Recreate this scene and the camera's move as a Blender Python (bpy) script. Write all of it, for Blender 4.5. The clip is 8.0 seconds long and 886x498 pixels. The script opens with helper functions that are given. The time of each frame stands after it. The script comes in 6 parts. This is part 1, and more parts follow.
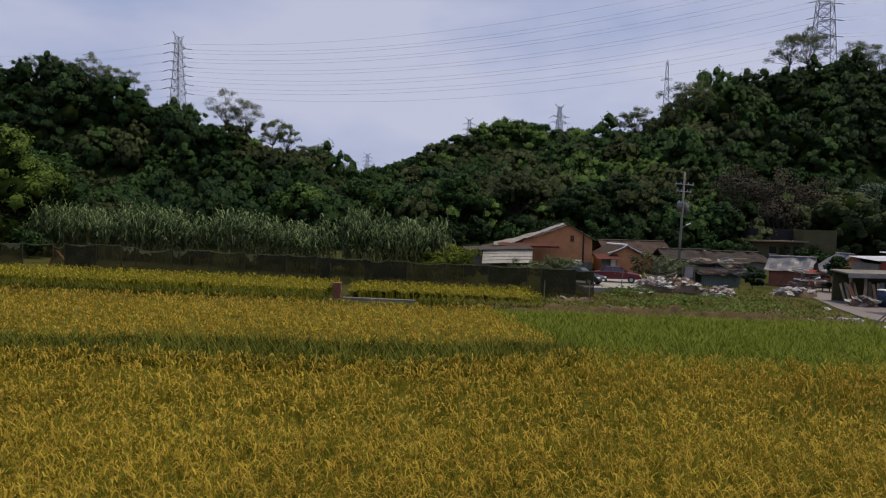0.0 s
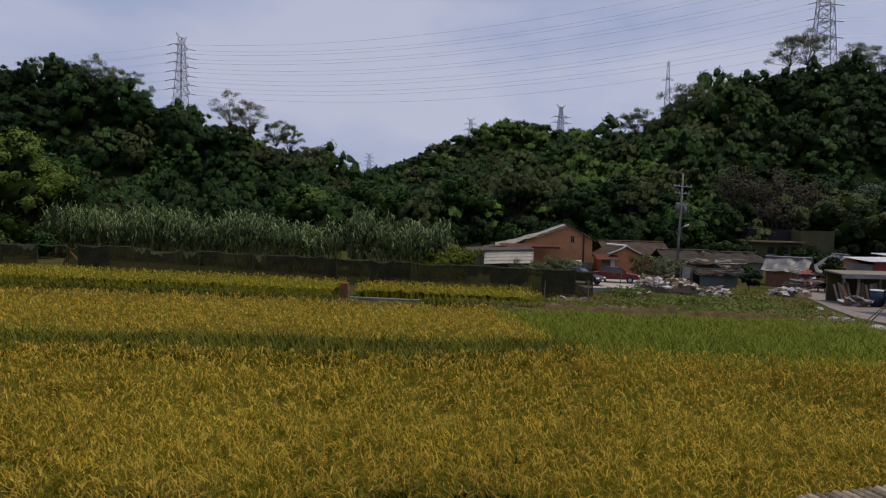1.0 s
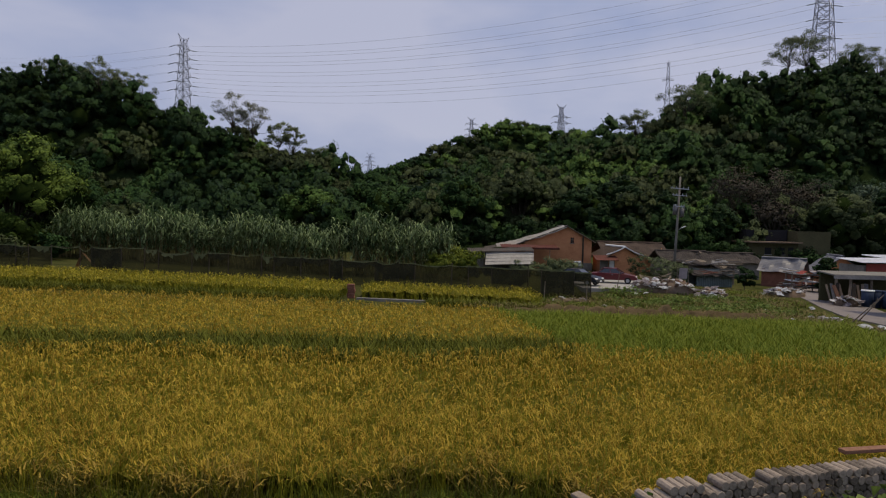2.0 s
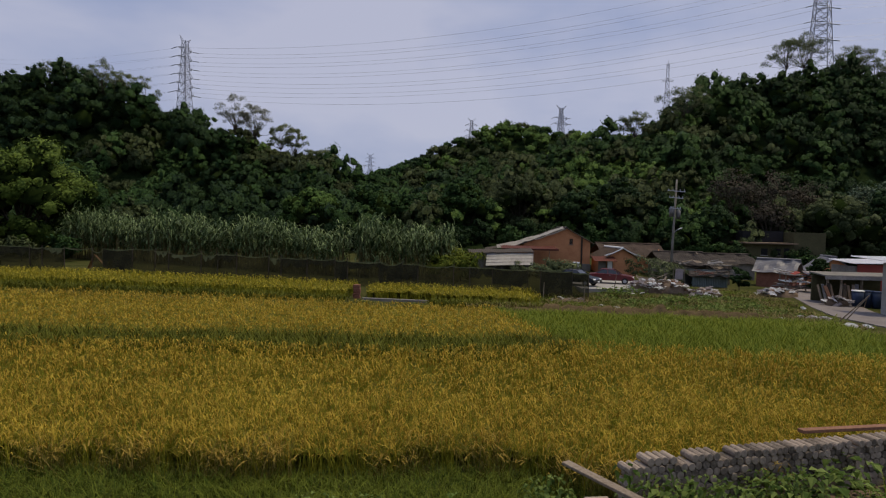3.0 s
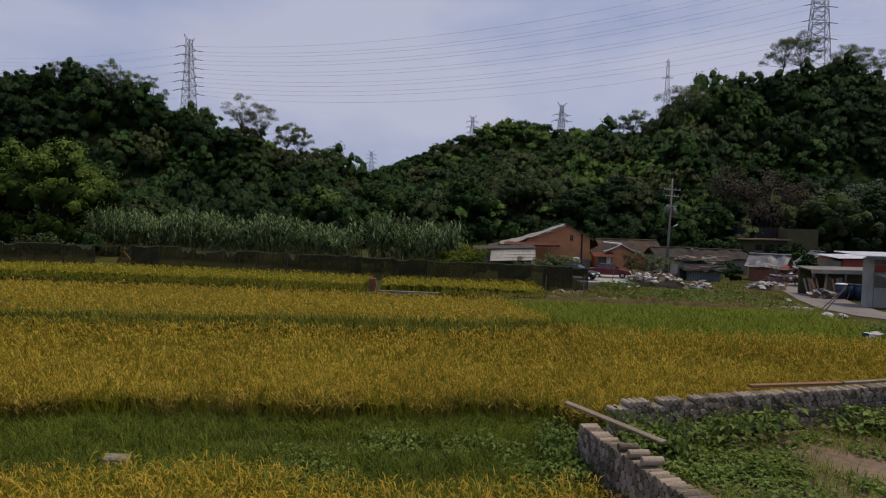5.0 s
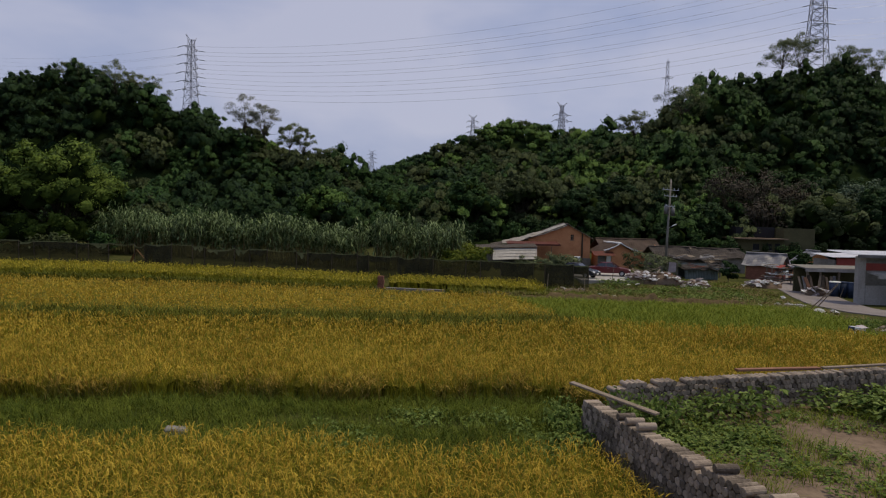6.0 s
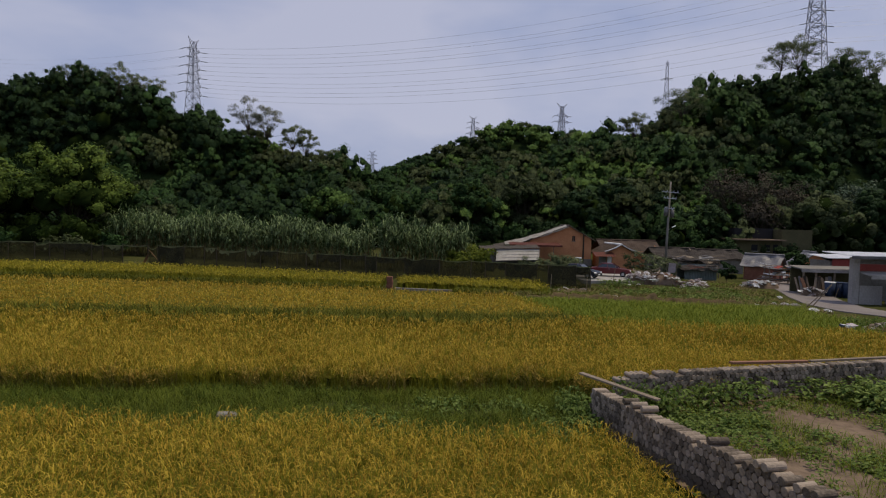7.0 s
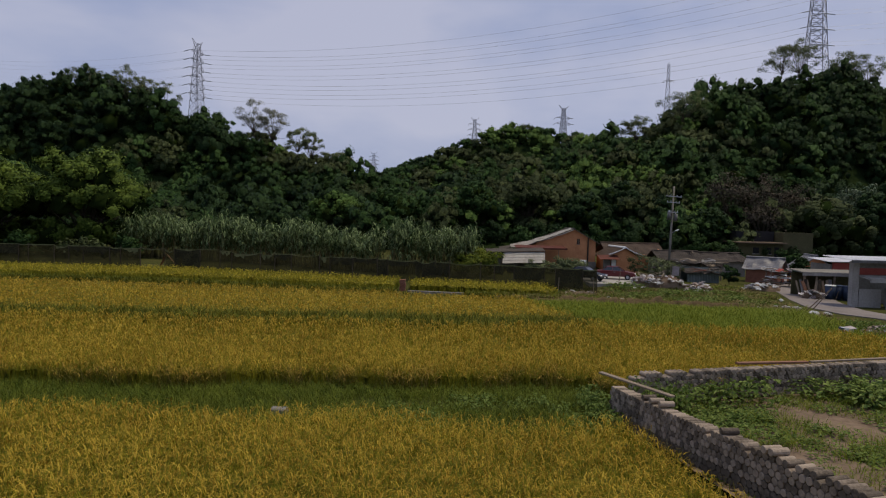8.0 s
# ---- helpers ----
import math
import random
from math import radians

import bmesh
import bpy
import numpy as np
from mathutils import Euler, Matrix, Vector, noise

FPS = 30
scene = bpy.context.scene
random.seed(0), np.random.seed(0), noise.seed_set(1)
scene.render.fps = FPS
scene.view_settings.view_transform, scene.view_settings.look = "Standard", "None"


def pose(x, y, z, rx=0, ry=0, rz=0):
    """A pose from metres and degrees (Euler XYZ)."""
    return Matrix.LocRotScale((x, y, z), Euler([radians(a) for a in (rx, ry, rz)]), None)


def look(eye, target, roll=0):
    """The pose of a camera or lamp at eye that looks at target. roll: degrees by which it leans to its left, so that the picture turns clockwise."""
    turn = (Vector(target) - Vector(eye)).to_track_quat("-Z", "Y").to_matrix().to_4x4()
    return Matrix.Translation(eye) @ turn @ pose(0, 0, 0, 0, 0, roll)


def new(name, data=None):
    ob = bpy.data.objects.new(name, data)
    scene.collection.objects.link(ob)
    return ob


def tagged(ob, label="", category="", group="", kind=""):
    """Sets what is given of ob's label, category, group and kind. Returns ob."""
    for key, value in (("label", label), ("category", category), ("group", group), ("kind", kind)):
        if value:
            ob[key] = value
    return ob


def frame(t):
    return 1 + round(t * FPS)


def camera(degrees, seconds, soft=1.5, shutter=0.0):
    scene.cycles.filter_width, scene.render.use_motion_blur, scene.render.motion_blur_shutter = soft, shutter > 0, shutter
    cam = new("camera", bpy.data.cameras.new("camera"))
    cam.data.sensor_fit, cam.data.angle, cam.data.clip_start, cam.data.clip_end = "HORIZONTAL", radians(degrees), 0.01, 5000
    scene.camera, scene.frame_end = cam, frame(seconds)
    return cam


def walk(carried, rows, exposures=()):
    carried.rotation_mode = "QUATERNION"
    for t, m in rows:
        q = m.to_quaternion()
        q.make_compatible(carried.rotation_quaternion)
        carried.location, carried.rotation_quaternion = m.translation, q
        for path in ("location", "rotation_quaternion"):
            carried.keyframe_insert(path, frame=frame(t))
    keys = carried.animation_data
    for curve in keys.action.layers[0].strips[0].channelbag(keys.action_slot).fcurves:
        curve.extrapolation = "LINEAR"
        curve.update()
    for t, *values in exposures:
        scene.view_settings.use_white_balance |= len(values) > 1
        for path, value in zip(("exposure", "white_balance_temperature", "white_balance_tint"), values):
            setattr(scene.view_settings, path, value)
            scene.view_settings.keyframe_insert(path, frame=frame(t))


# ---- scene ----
cam = camera(71.2, 8.0, soft=1.15)
METRES, EYE, TILT, LEAN, TURN = 13.5, 4.5, -2.2, -1.5, 0.0
ROWS = [
    (0.0, 0.0, 0.0, 0.0, 0.0, 0.0, -0.0),
    (0.5, -0.0066, -0.0484, 0.003, 0.08, -0.05, -0.0),
    (1.0, -0.012, -0.102, 0.0086, 0.12, -0.03, -0.03),
    (1.5, -0.0187, -0.1583, 0.0166, 0.17, -0.08, 0.01),
    (3.0, -0.037, -0.3307, 0.0304, 0.19, -0.03, 0.05),
    (3.5, -0.0472, -0.396, 0.034, 0.24, -0.15, 0.06),
    (4.0, -0.0586, -0.4626, 0.0359, 0.26, -0.22, 0.08),
    (4.5, -0.0728, -0.528, 0.0314, 0.25, -0.3, 0.13),
    (6.0, -0.1232, -0.7191, 0.0249, 0.23, -0.41, 0.1),
    (6.5, -0.1423, -0.7807, 0.0274, 0.22, -0.41, 0.13),
    (7.0, -0.1674, -0.8396, 0.0315, 0.2, -0.36, 0.11),
    (7.5, -0.1992, -0.8963, 0.0381, 0.23, -0.28, 0.08),
    (8.0, -0.2359, -0.9578, 0.0519, 0.26, -0.28, 0.03),
]
walk(cam, [(t, pose(0, 0, EYE, TILT, LEAN, TURN) @ pose(METRES * x, METRES * y, METRES * z, 90 + pitch, roll, yaw)) for t, x, y, z, yaw, pitch, roll in ROWS],
     exposures=[(0.0, 0.16), (0.7, 0.10), (1.5, 0.0), (8.0, 0.0)])


# ---- light ----
SUN_EL, SUN_AZ = 68.0, 72.0          # degrees; azimuth clockwise from +y
world = bpy.data.worlds.new("overcast_sky")
scene.world = world
world.use_nodes = True
wn, wl = world.node_tree.nodes, world.node_tree.links
sky = wn.new("ShaderNodeTexSky")
sky.sky_type = "NISHITA"
sky.sun_disc = False
sky.sun_elevation, sky.sun_rotation = radians(SUN_EL), radians(SUN_AZ)
sky.dust_density = 2.0
coord = wn.new("ShaderNodeTexCoord")
stretch = wn.new("ShaderNodeMapping")
stretch.inputs["Scale"].default_value = (1.0, 1.0, 2.6)
cloud = wn.new("ShaderNodeTexNoise")
cloud.inputs["Scale"].default_value, cloud.inputs["Detail"].default_value = 1.7, 5.0
cloud.inputs["Roughness"].default_value = 0.5
tone = wn.new("ShaderNodeValToRGB")
tone.color_ramp.elements[0].position, tone.color_ramp.elements[0].color = 0.40, (2.68, 3.43, 5.85, 1)
tone.color_ramp.elements[1].position, tone.color_ramp.elements[1].color = 0.64, (5.52, 5.66, 7.2, 1)
veil = wn.new("ShaderNodeMixRGB")
veil.inputs[0].default_value = 0.85
wl.new(coord.outputs["Generated"], stretch.inputs["Vector"])
wl.new(stretch.outputs["Vector"], cloud.inputs["Vector"])
wl.new(cloud.outputs["Fac"], tone.inputs["Fac"])
wl.new(sky.outputs["Color"], veil.inputs[1])
wl.new(tone.outputs["Color"], veil.inputs[2])
wl.new(veil.outputs["Color"], wn["Background"].inputs["Color"])
wn["Background"].inputs["Strength"].default_value = 0.090

sun_data = bpy.data.lights.new("sun", "SUN")
sun_data.energy, sun_data.angle, sun_data.color = 2.6, radians(9), (1.0, 0.86, 0.64)
sun = new("sun", sun_data)
az, el = radians(SUN_AZ), radians(SUN_EL)
sun.matrix_world = look((0, 0, 60), (-30 * math.sin(az) * math.cos(el), -30 * math.cos(az) * math.cos(el), 60 - 30 * math.sin(el)))

# ---- materials ----


def mat(name, a, b, scale=1.0, rough=0.8, metal=0.0, bump=0.15, island=0.0, per_object=0.0, spec=0.2, fine=9.0, through_light=0.0, alpha=1.0, depth=0.05, grain=0.5):
    """A surface between the colours a and b: blotches of 1/scale metres, finer grain on them, and wear from piece to piece."""
    m = bpy.data.materials.new(name)
    m.use_nodes = True
    n, l = m.node_tree.nodes, m.node_tree.links
    bsdf = n["Principled BSDF"]
    geo = n.new("ShaderNodeNewGeometry")
    big, small = n.new("ShaderNodeTexNoise"), n.new("ShaderNodeTexNoise")
    big.inputs["Scale"].default_value, big.inputs["Detail"].default_value = scale, 4
    small.inputs["Scale"].default_value, small.inputs["Detail"].default_value = scale * fine, 3
    l.new(geo.outputs["Position"], big.inputs["Vector"])
    l.new(geo.outputs["Position"], small.inputs["Vector"])
    add = n.new("ShaderNodeMath")
    add.operation = "MULTIPLY_ADD"
    l.new(small.outputs["Fac"], add.inputs[0])
    add.inputs[1].default_value = grain
    half = n.new("ShaderNodeMath")
    half.operation = "MULTIPLY"
    l.new(big.outputs["Fac"], half.inputs[0])
    half.inputs[1].default_value = 0.55
    l.new(half.outputs[0], add.inputs[2])
    value = add.outputs[0]
    for weight, kind in ((island, "i"), (per_object, "o")):
        if weight:
            source = geo.outputs["Random Per Island"] if kind == "i" else n.new("ShaderNodeObjectInfo").outputs["Random"]
            more = n.new("ShaderNodeMath")
            more.operation = "MULTIPLY_ADD"
            l.new(source, more.inputs[0])
            more.inputs[1].default_value = weight
            l.new(value, more.inputs[2])
            less = n.new("ShaderNodeMath")
            less.operation = "SUBTRACT"
            l.new(more.outputs[0], less.inputs[0])
            less.inputs[1].default_value = weight / 2
            value = less.outputs[0]
    ramp = n.new("ShaderNodeValToRGB")
    shift = (grain - 0.5) / 2
    ramp.color_ramp.elements[0].position, ramp.color_ramp.elements[0].color = 0.30 + shift, (*a, 1)
    ramp.color_ramp.elements[1].position, ramp.color_ramp.elements[1].color = 0.74 + shift, (*b, 1)
    l.new(value, ramp.inputs["Fac"])
    l.new(ramp.outputs["Color"], bsdf.inputs["Base Color"])
    bsdf.inputs["Roughness"].default_value, bsdf.inputs["Metallic"].default_value = rough, metal
    bsdf.inputs["Specular IOR Level"].default_value = spec
    bsdf.inputs["Alpha"].default_value = alpha
    if bump:
        relief = n.new("ShaderNodeBump")
        relief.inputs["Strength"].default_value, relief.inputs["Distance"].default_value = bump, depth
        l.new(small.outputs["Fac"], relief.inputs["Height"])
        l.new(relief.outputs["Normal"], bsdf.inputs["Normal"])
    if through_light:
        glow = n.new("ShaderNodeBsdfTranslucent")
        l.new(ramp.outputs["Color"], glow.inputs["Color"])
        mix = n.new("ShaderNodeMixShader")
        mix.inputs[0].default_value = through_light
        l.new(bsdf.outputs[0], mix.inputs[1])
        l.new(glow.outputs[0], mix.inputs[2])
        l.new(mix.outputs[0], n["Material Output"].inputs["Surface"])
    return m


GROUND = mat("grassy_soil", (0.020, 0.030, 0.007), (0.085, 0.080, 0.030), 0.35, 0.95, bump=0.5, fine=14, spec=0.0)
MUD = mat("bare_soil", (0.10, 0.074, 0.052), (0.23, 0.17, 0.122), 0.6, 0.95, bump=0.6, spec=0.0)
CONCRETE = mat("weathered_concrete", (0.20, 0.19, 0.17), (0.38, 0.36, 0.33), 0.7, 0.9, bump=0.25, per_object=0.25)
ASPHALT = mat("concrete_road", (0.125, 0.108, 0.10), (0.24, 0.212, 0.198), 0.35, 0.9, bump=0.2, fine=20)
CYL = mat("cast_concrete", (0.098, 0.079, 0.060), (0.33, 0.268, 0.206), 2.2, 0.92, bump=0.35, per_object=0.5)
RICE_GOLD = mat("ripe_rice_ears", (0.272, 0.172, 0.020), (0.482, 0.352, 0.047), 0.25, 0.75, bump=0, island=0.35, spec=0.08, through_light=0.2)
RICE_LEAF = mat("rice_leaves", (0.122, 0.148, 0.013), (0.325, 0.292, 0.027), 0.25, 0.7, bump=0, island=0.4, spec=0.08, through_light=0.25)
BUND = mat("olive_bund_grass", (0.058, 0.072, 0.010), (0.165, 0.170, 0.024), 0.4, 0.75, bump=0, island=0.5, spec=0.08, through_light=0.25)
GRASS = mat("meadow_grass", (0.047, 0.076, 0.009), (0.153, 0.178, 0.024), 0.4, 0.75, bump=0, island=0.5, spec=0.08, through_light=0.25)
YOUNG = mat("young_green_grass", (0.092, 0.135, 0.014), (0.22, 0.25, 0.03), 0.4, 0.7, bump=0, island=0.4, spec=0.08, through_light=0.25)
DRY = mat("dry_grass", (0.10, 0.08, 0.03), (0.25, 0.20, 0.09), 0.6, 0.85, bump=0, island=0.5, spec=0.08, through_light=0.2)
WEED = mat("broad_weed_leaves", (0.0552, 0.0978, 0.0172), (0.1955, 0.253, 0.0633), 1.2, 0.6, bump=0, island=0.5, spec=0.08, through_light=0.25)
CANE = mat("cane_leaves", (0.022, 0.048, 0.012), (0.195, 0.255, 0.105), 0.5, 0.6, bump=0, island=0.7, spec=0.12, through_light=0.06)
CANE_DRY = mat("dry_cane_stalks", (0.06, 0.05, 0.02), (0.17, 0.13, 0.05), 0.6, 0.85, bump=0, island=0.5)
# Blue is raised in these four leaf colours to paint in some haze.
LEAF_DARK = mat("dark_leaves", (0.006595999999999999, 0.0196, 0.00672), (0.0345, 0.068, 0.0218), 0.07, 0.7, bump=0.8, depth=0.5, island=0.3, fine=60, grain=0.9, spec=0.08, through_light=0.1)
LEAF_MID = mat("mid_green_leaves", (0.010185, 0.0314, 0.00832), (0.0526, 0.103, 0.028), 0.07, 0.7, bump=0.8, depth=0.5, island=0.3, fine=60, grain=0.9, spec=0.08, through_light=0.1)
LEAF_OLIVE = mat("olive_leaves", (0.018333, 0.0321, 0.01056), (0.0824, 0.1037, 0.0422), 0.07, 0.7, bump=0.8, depth=0.5, island=0.3, fine=60, grain=0.9, spec=0.08, through_light=0.1)
LEAF_LIGHT = mat("bright_leaves", (0.024055999999999998, 0.0609, 0.01056), (0.1153, 0.1904, 0.0458), 0.07, 0.7, bump=0.8, depth=0.5, island=0.3, fine=60, grain=0.9, spec=0.08, through_light=0.1)
LEAF_FRESH = mat("fresh_green_leaves", (0.024, 0.050, 0.006), (0.128, 0.185, 0.029), 0.3, 0.65, bump=0.7, depth=0.3, island=0.3, fine=10, spec=0.1, through_light=0.15, grain=0.8)
LEAF_PALE = mat("pale_silvery_leaves", (0.11, 0.12, 0.09), (0.27, 0.28, 0.22), 0.3, 0.6, bump=0.4, depth=0.2, island=0.5, through_light=0.2)
LEAF_MAUVE = mat("dry_mauve_leaves", (0.028, 0.025, 0.017), (0.078, 0.064, 0.046), 0.3, 0.8, bump=0.4, depth=0.2, island=0.3)
LEAF_BLUE = mat("bluish_bamboo_leaves", (0.026, 0.052, 0.032), (0.115, 0.165, 0.105), 0.2, 0.6, bump=0.6, depth=0.4, island=0.4, fine=14, spec=0.15, through_light=0.15, grain=0.8)
# Far darker than the leaves: crown-gap shade put into the base colour.
CORE_SHADE = mat("shade_dark_inner_foliage", (0.0067, 0.0134, 0.0034), (0.0202, 0.0319, 0.0076), 0.3, 0.9, bump=0, spec=0.0)
BARK = mat("bark", (0.030, 0.025, 0.018), (0.095, 0.075, 0.055), 3.0, 0.95, bump=0.6)
NET = mat("black_shade_net", (0.012, 0.012, 0.007), (0.115, 0.098, 0.034), 0.8, 0.95, bump=0.2, alpha=0.80, spec=0.05, grain=0.8)
NET_DARK = mat("doubled_black_net", (0.0168, 0.0168, 0.0112), (0.0644, 0.0588, 0.028), 1.0, 0.95, bump=0.2, spec=0.05, alpha=0.9)
NET_PALE = mat("faded_net_cloth", (0.075, 0.09, 0.035), (0.24, 0.24, 0.115), 1.0, 0.85, bump=0.2)
STEEL = mat("galvanised_steel", (0.30, 0.31, 0.33), (0.45, 0.46, 0.48), 0.5, 0.5, 0.4, bump=0.05)
LATTICE = mat("tower_steel", (0.24, 0.24, 0.26), (0.40, 0.40, 0.43), 0.2, 0.6, 0.3, bump=0)
WIRE = mat("aluminium_conductor", (0.26, 0.26, 0.28), (0.38, 0.38, 0.41), 0.2, 0.5, 0.5, bump=0)
BRICK_OR = mat("orange_brick_wall", (0.40, 0.165, 0.072), (0.62, 0.30, 0.145), 1.0, 0.9, bump=0.3, fine=12)
BRICK_RED = mat("red_painted_wall", (0.24, 0.05, 0.04), (0.36, 0.085, 0.065), 0.8, 0.8, bump=0.15)
TILE_GREY = mat("old_grey_roof_tiles", (0.15, 0.13, 0.11), (0.40, 0.37, 0.32), 1.2, 0.9, bump=0.5, fine=6)
TILE_BROWN = mat("brown_roof_tiles", (0.039, 0.0276, 0.0204), (0.102, 0.072, 0.0528), 1.2, 0.9, bump=0.5, fine=6)
TIN_WHITE = mat("white_sheet_metal", (0.50, 0.50, 0.51), (0.78, 0.78, 0.79), 0.9, 0.45, 0.1, bump=0.1)
TIN_GREY = mat("dull_sheet_metal", (0.075, 0.072, 0.07), (0.2, 0.195, 0.19), 0.9, 0.55, 0.3, bump=0.15)
TIN_RUST = mat("rusty_sheet_metal", (0.062, 0.020, 0.014), (0.155, 0.052, 0.034), 1.0, 0.8, 0.1, bump=0.2)
TARP = mat("silver_tarpaulin", (0.078, 0.078, 0.0813), (0.221, 0.2145, 0.221), 1.0, 0.5, 0.1, bump=0.4)
GREEN_TIN = mat("dull_green_sheet", (0.10, 0.13, 0.12), (0.18, 0.21, 0.20), 0.7, 0.7, bump=0.1)
PLASTER = mat("grey_plaster", (0.12, 0.112, 0.095), (0.25, 0.235, 0.205), 0.5, 0.95, bump=0.15)
TILE_DARK = mat("dark_weathered_tiles", (0.0338, 0.0285, 0.024), (0.1125, 0.0938, 0.075), 1.2, 0.9, bump=0.5, fine=6)
TILE_SOOT = mat("sooty_old_tiles", (0.020, 0.017, 0.015), (0.085, 0.070, 0.058), 1.6, 0.9, bump=0.6, fine=6, grain=0.9)
# Moss and weathering, plus tree shade mixed into the colour.
MOSSY_SHADED = mat("mossy_shaded_concrete", (0.05, 0.047, 0.022), (0.12, 0.11, 0.055), 0.5, 0.95, bump=0.2)
BRICK_OLD = mat("old_dull_brick", (0.14, 0.055, 0.036), (0.31, 0.14, 0.09), 2.0, 0.9, bump=0.3)
PLY = mat("stained_plywood", (0.13, 0.09, 0.06), (0.28, 0.20, 0.13), 1.0, 0.9, bump=0.15)
PAINT_WHITE = mat("white_paint", (0.62, 0.62, 0.60), (0.82, 0.82, 0.80), 2.0, 0.6, bump=0.05)
WOOD = mat("weathered_wood", (0.11, 0.085, 0.058), (0.29, 0.235, 0.175), 2.0, 0.9, bump=0.4)
WOOD_RED = mat("reddish_board", (0.16, 0.075, 0.045), (0.28, 0.15, 0.09), 2.0, 0.85, bump=0.3)
DARK = mat("dark_void", (0.012, 0.012, 0.013), (0.03, 0.03, 0.032), 1.0, 0.9, bump=0)
CAR_RED = mat("dark_red_car_paint", (0.085, 0.006, 0.009), (0.12, 0.009, 0.012), 1.0, 0.3, bump=0, spec=0.6)
CAR_NAVY = mat("black_car_paint", (0.010, 0.012, 0.018), (0.022, 0.025, 0.035), 1.0, 0.25, bump=0, spec=0.6)
GLASS_DARK = mat("tinted_car_glass", (0.02, 0.025, 0.03), (0.035, 0.04, 0.045), 1.0, 0.08, bump=0, spec=0.8)
RUBBER = mat("tyre_rubber", (0.015, 0.015, 0.015), (0.035, 0.035, 0.035), 4.0, 0.9, bump=0.1)
PLASTIC_BLUE = mat("dark_blue_plastic", (0.02, 0.035, 0.07), (0.04, 0.06, 0.11), 1.0, 0.5, bump=0.05)
PLASTIC_WHITE = mat("white_plastic_sheet", (0.62, 0.62, 0.63), (0.84, 0.84, 0.84), 3.0, 0.5, bump=0.2, per_object=0.4)
RUBBLE = mat("broken_masonry", (0.22, 0.17, 0.14), (0.55, 0.50, 0.46), 3.0, 0.9, bump=0.4, per_object=0.7)
CLOTH = mat("faded_cloth", (0.26, 0.22, 0.22), (0.50, 0.45, 0.45), 1.5, 0.9, bump=0.3, per_object=0.4)
CLOTH_TAN = mat("tan_canvas", (0.24, 0.12, 0.06), (0.46, 0.26, 0.14), 1.5, 0.9, bump=0.3)
TIN_OLD = mat("old_pale_sheet_metal", (0.20, 0.185, 0.16), (0.44, 0.42, 0.38), 1.4, 0.7, 0.1, bump=0.2)
LEAF_DUST = mat("dull_vine_leaves", (0.0562, 0.075, 0.035), (0.1875, 0.2188, 0.1063), 0.6, 0.75, bump=0, island=0.5, spec=0.08, through_light=0.15)
RICE_TAN = mat("straw_coloured_rice_ears", (0.24, 0.155, 0.026), (0.42, 0.30, 0.062), 0.5, 0.8, bump=0, island=0.5, spec=0.08, through_light=0.2)
RICE_STRAW = mat("withered_rice_leaves", (0.075, 0.075, 0.014), (0.25, 0.20, 0.050), 0.5, 0.8, bump=0, island=0.6, spec=0.08, through_light=0.2)
RICE_DULL = mat("greenish_rice_ears", (0.22, 0.1815, 0.0154), (0.44, 0.363, 0.0385), 0.25, 0.75, bump=0, island=0.5, spec=0.08, through_light=0.2)
BANK_SOIL = mat("crumbling_brown_soil", (0.045, 0.033, 0.017), (0.15, 0.11, 0.06), 1.6, 0.95, bump=0.8, spec=0.0)
# Undergrowth with the shade under the trees put into its colour.
LITTER_SHADE = mat("shade_dark_undergrowth", (0.007, 0.014, 0.005), (0.026, 0.040, 0.013), 0.4, 0.95, bump=0.8, depth=0.6, spec=0.0)
RICE_STEM = mat("lower_rice_leaves", (0.055, 0.055, 0.007), (0.15, 0.132, 0.014), 1.6, 0.8, bump=0.5, spec=0.05)
LAMP_WHITE = mat("lamp_housing", (0.55, 0.55, 0.55), (0.7, 0.7, 0.7), 3.0, 0.5, bump=0)

# ---- mesh helpers ----


def link_mesh(name, me, mats, parent=None, label=""):
    for m in mats if isinstance(mats, (list, tuple)) else [mats]:
        me.materials.append(m)
    ob = new(name, me)
    if parent:
        ob.parent = parent
    return tagged(ob, label)


def part(name, bm, material, parent=None, label="", smooth=False):
    me = bpy.data.meshes.new(name)
    bmesh.ops.recalc_face_normals(bm, faces=bm.faces[:])
    bm.to_mesh(me)
    bm.free()
    if smooth:
        me.shade_smooth()
    return link_mesh(name, me, material, parent, label)


def thing(name, m, label, category, group=""):
    ob = new(name)
    ob.empty_display_size = 0.2
    ob.matrix_world = m
    return tagged(ob, label, category, group)


def box(bm, c, s, turn=None, bevel=0.0):
    """A box with its middle at c and the sizes s, bevelled edges, turned by the matrix turn about its middle."""
    made = bmesh.ops.create_cube(bm, size=1.0)["verts"]
    bmesh.ops.scale(bm, vec=s, verts=made)
    if bevel:
        edges = {e for v in made for e in v.link_edges}
        made = bmesh.ops.bevel(bm, geom=list(edges), offset=bevel, segments=1, affect="EDGES")["verts"]
        made = list({v for v in made})
    if turn is not None:
        bmesh.ops.transform(bm, matrix=turn, verts=made)
    bmesh.ops.translate(bm, vec=c, verts=made)
    return made


def boxed(c, s, turn=None, bevel=0.0):
    bm = bmesh.new()
    box(bm, c, s, turn, bevel)
    return bm


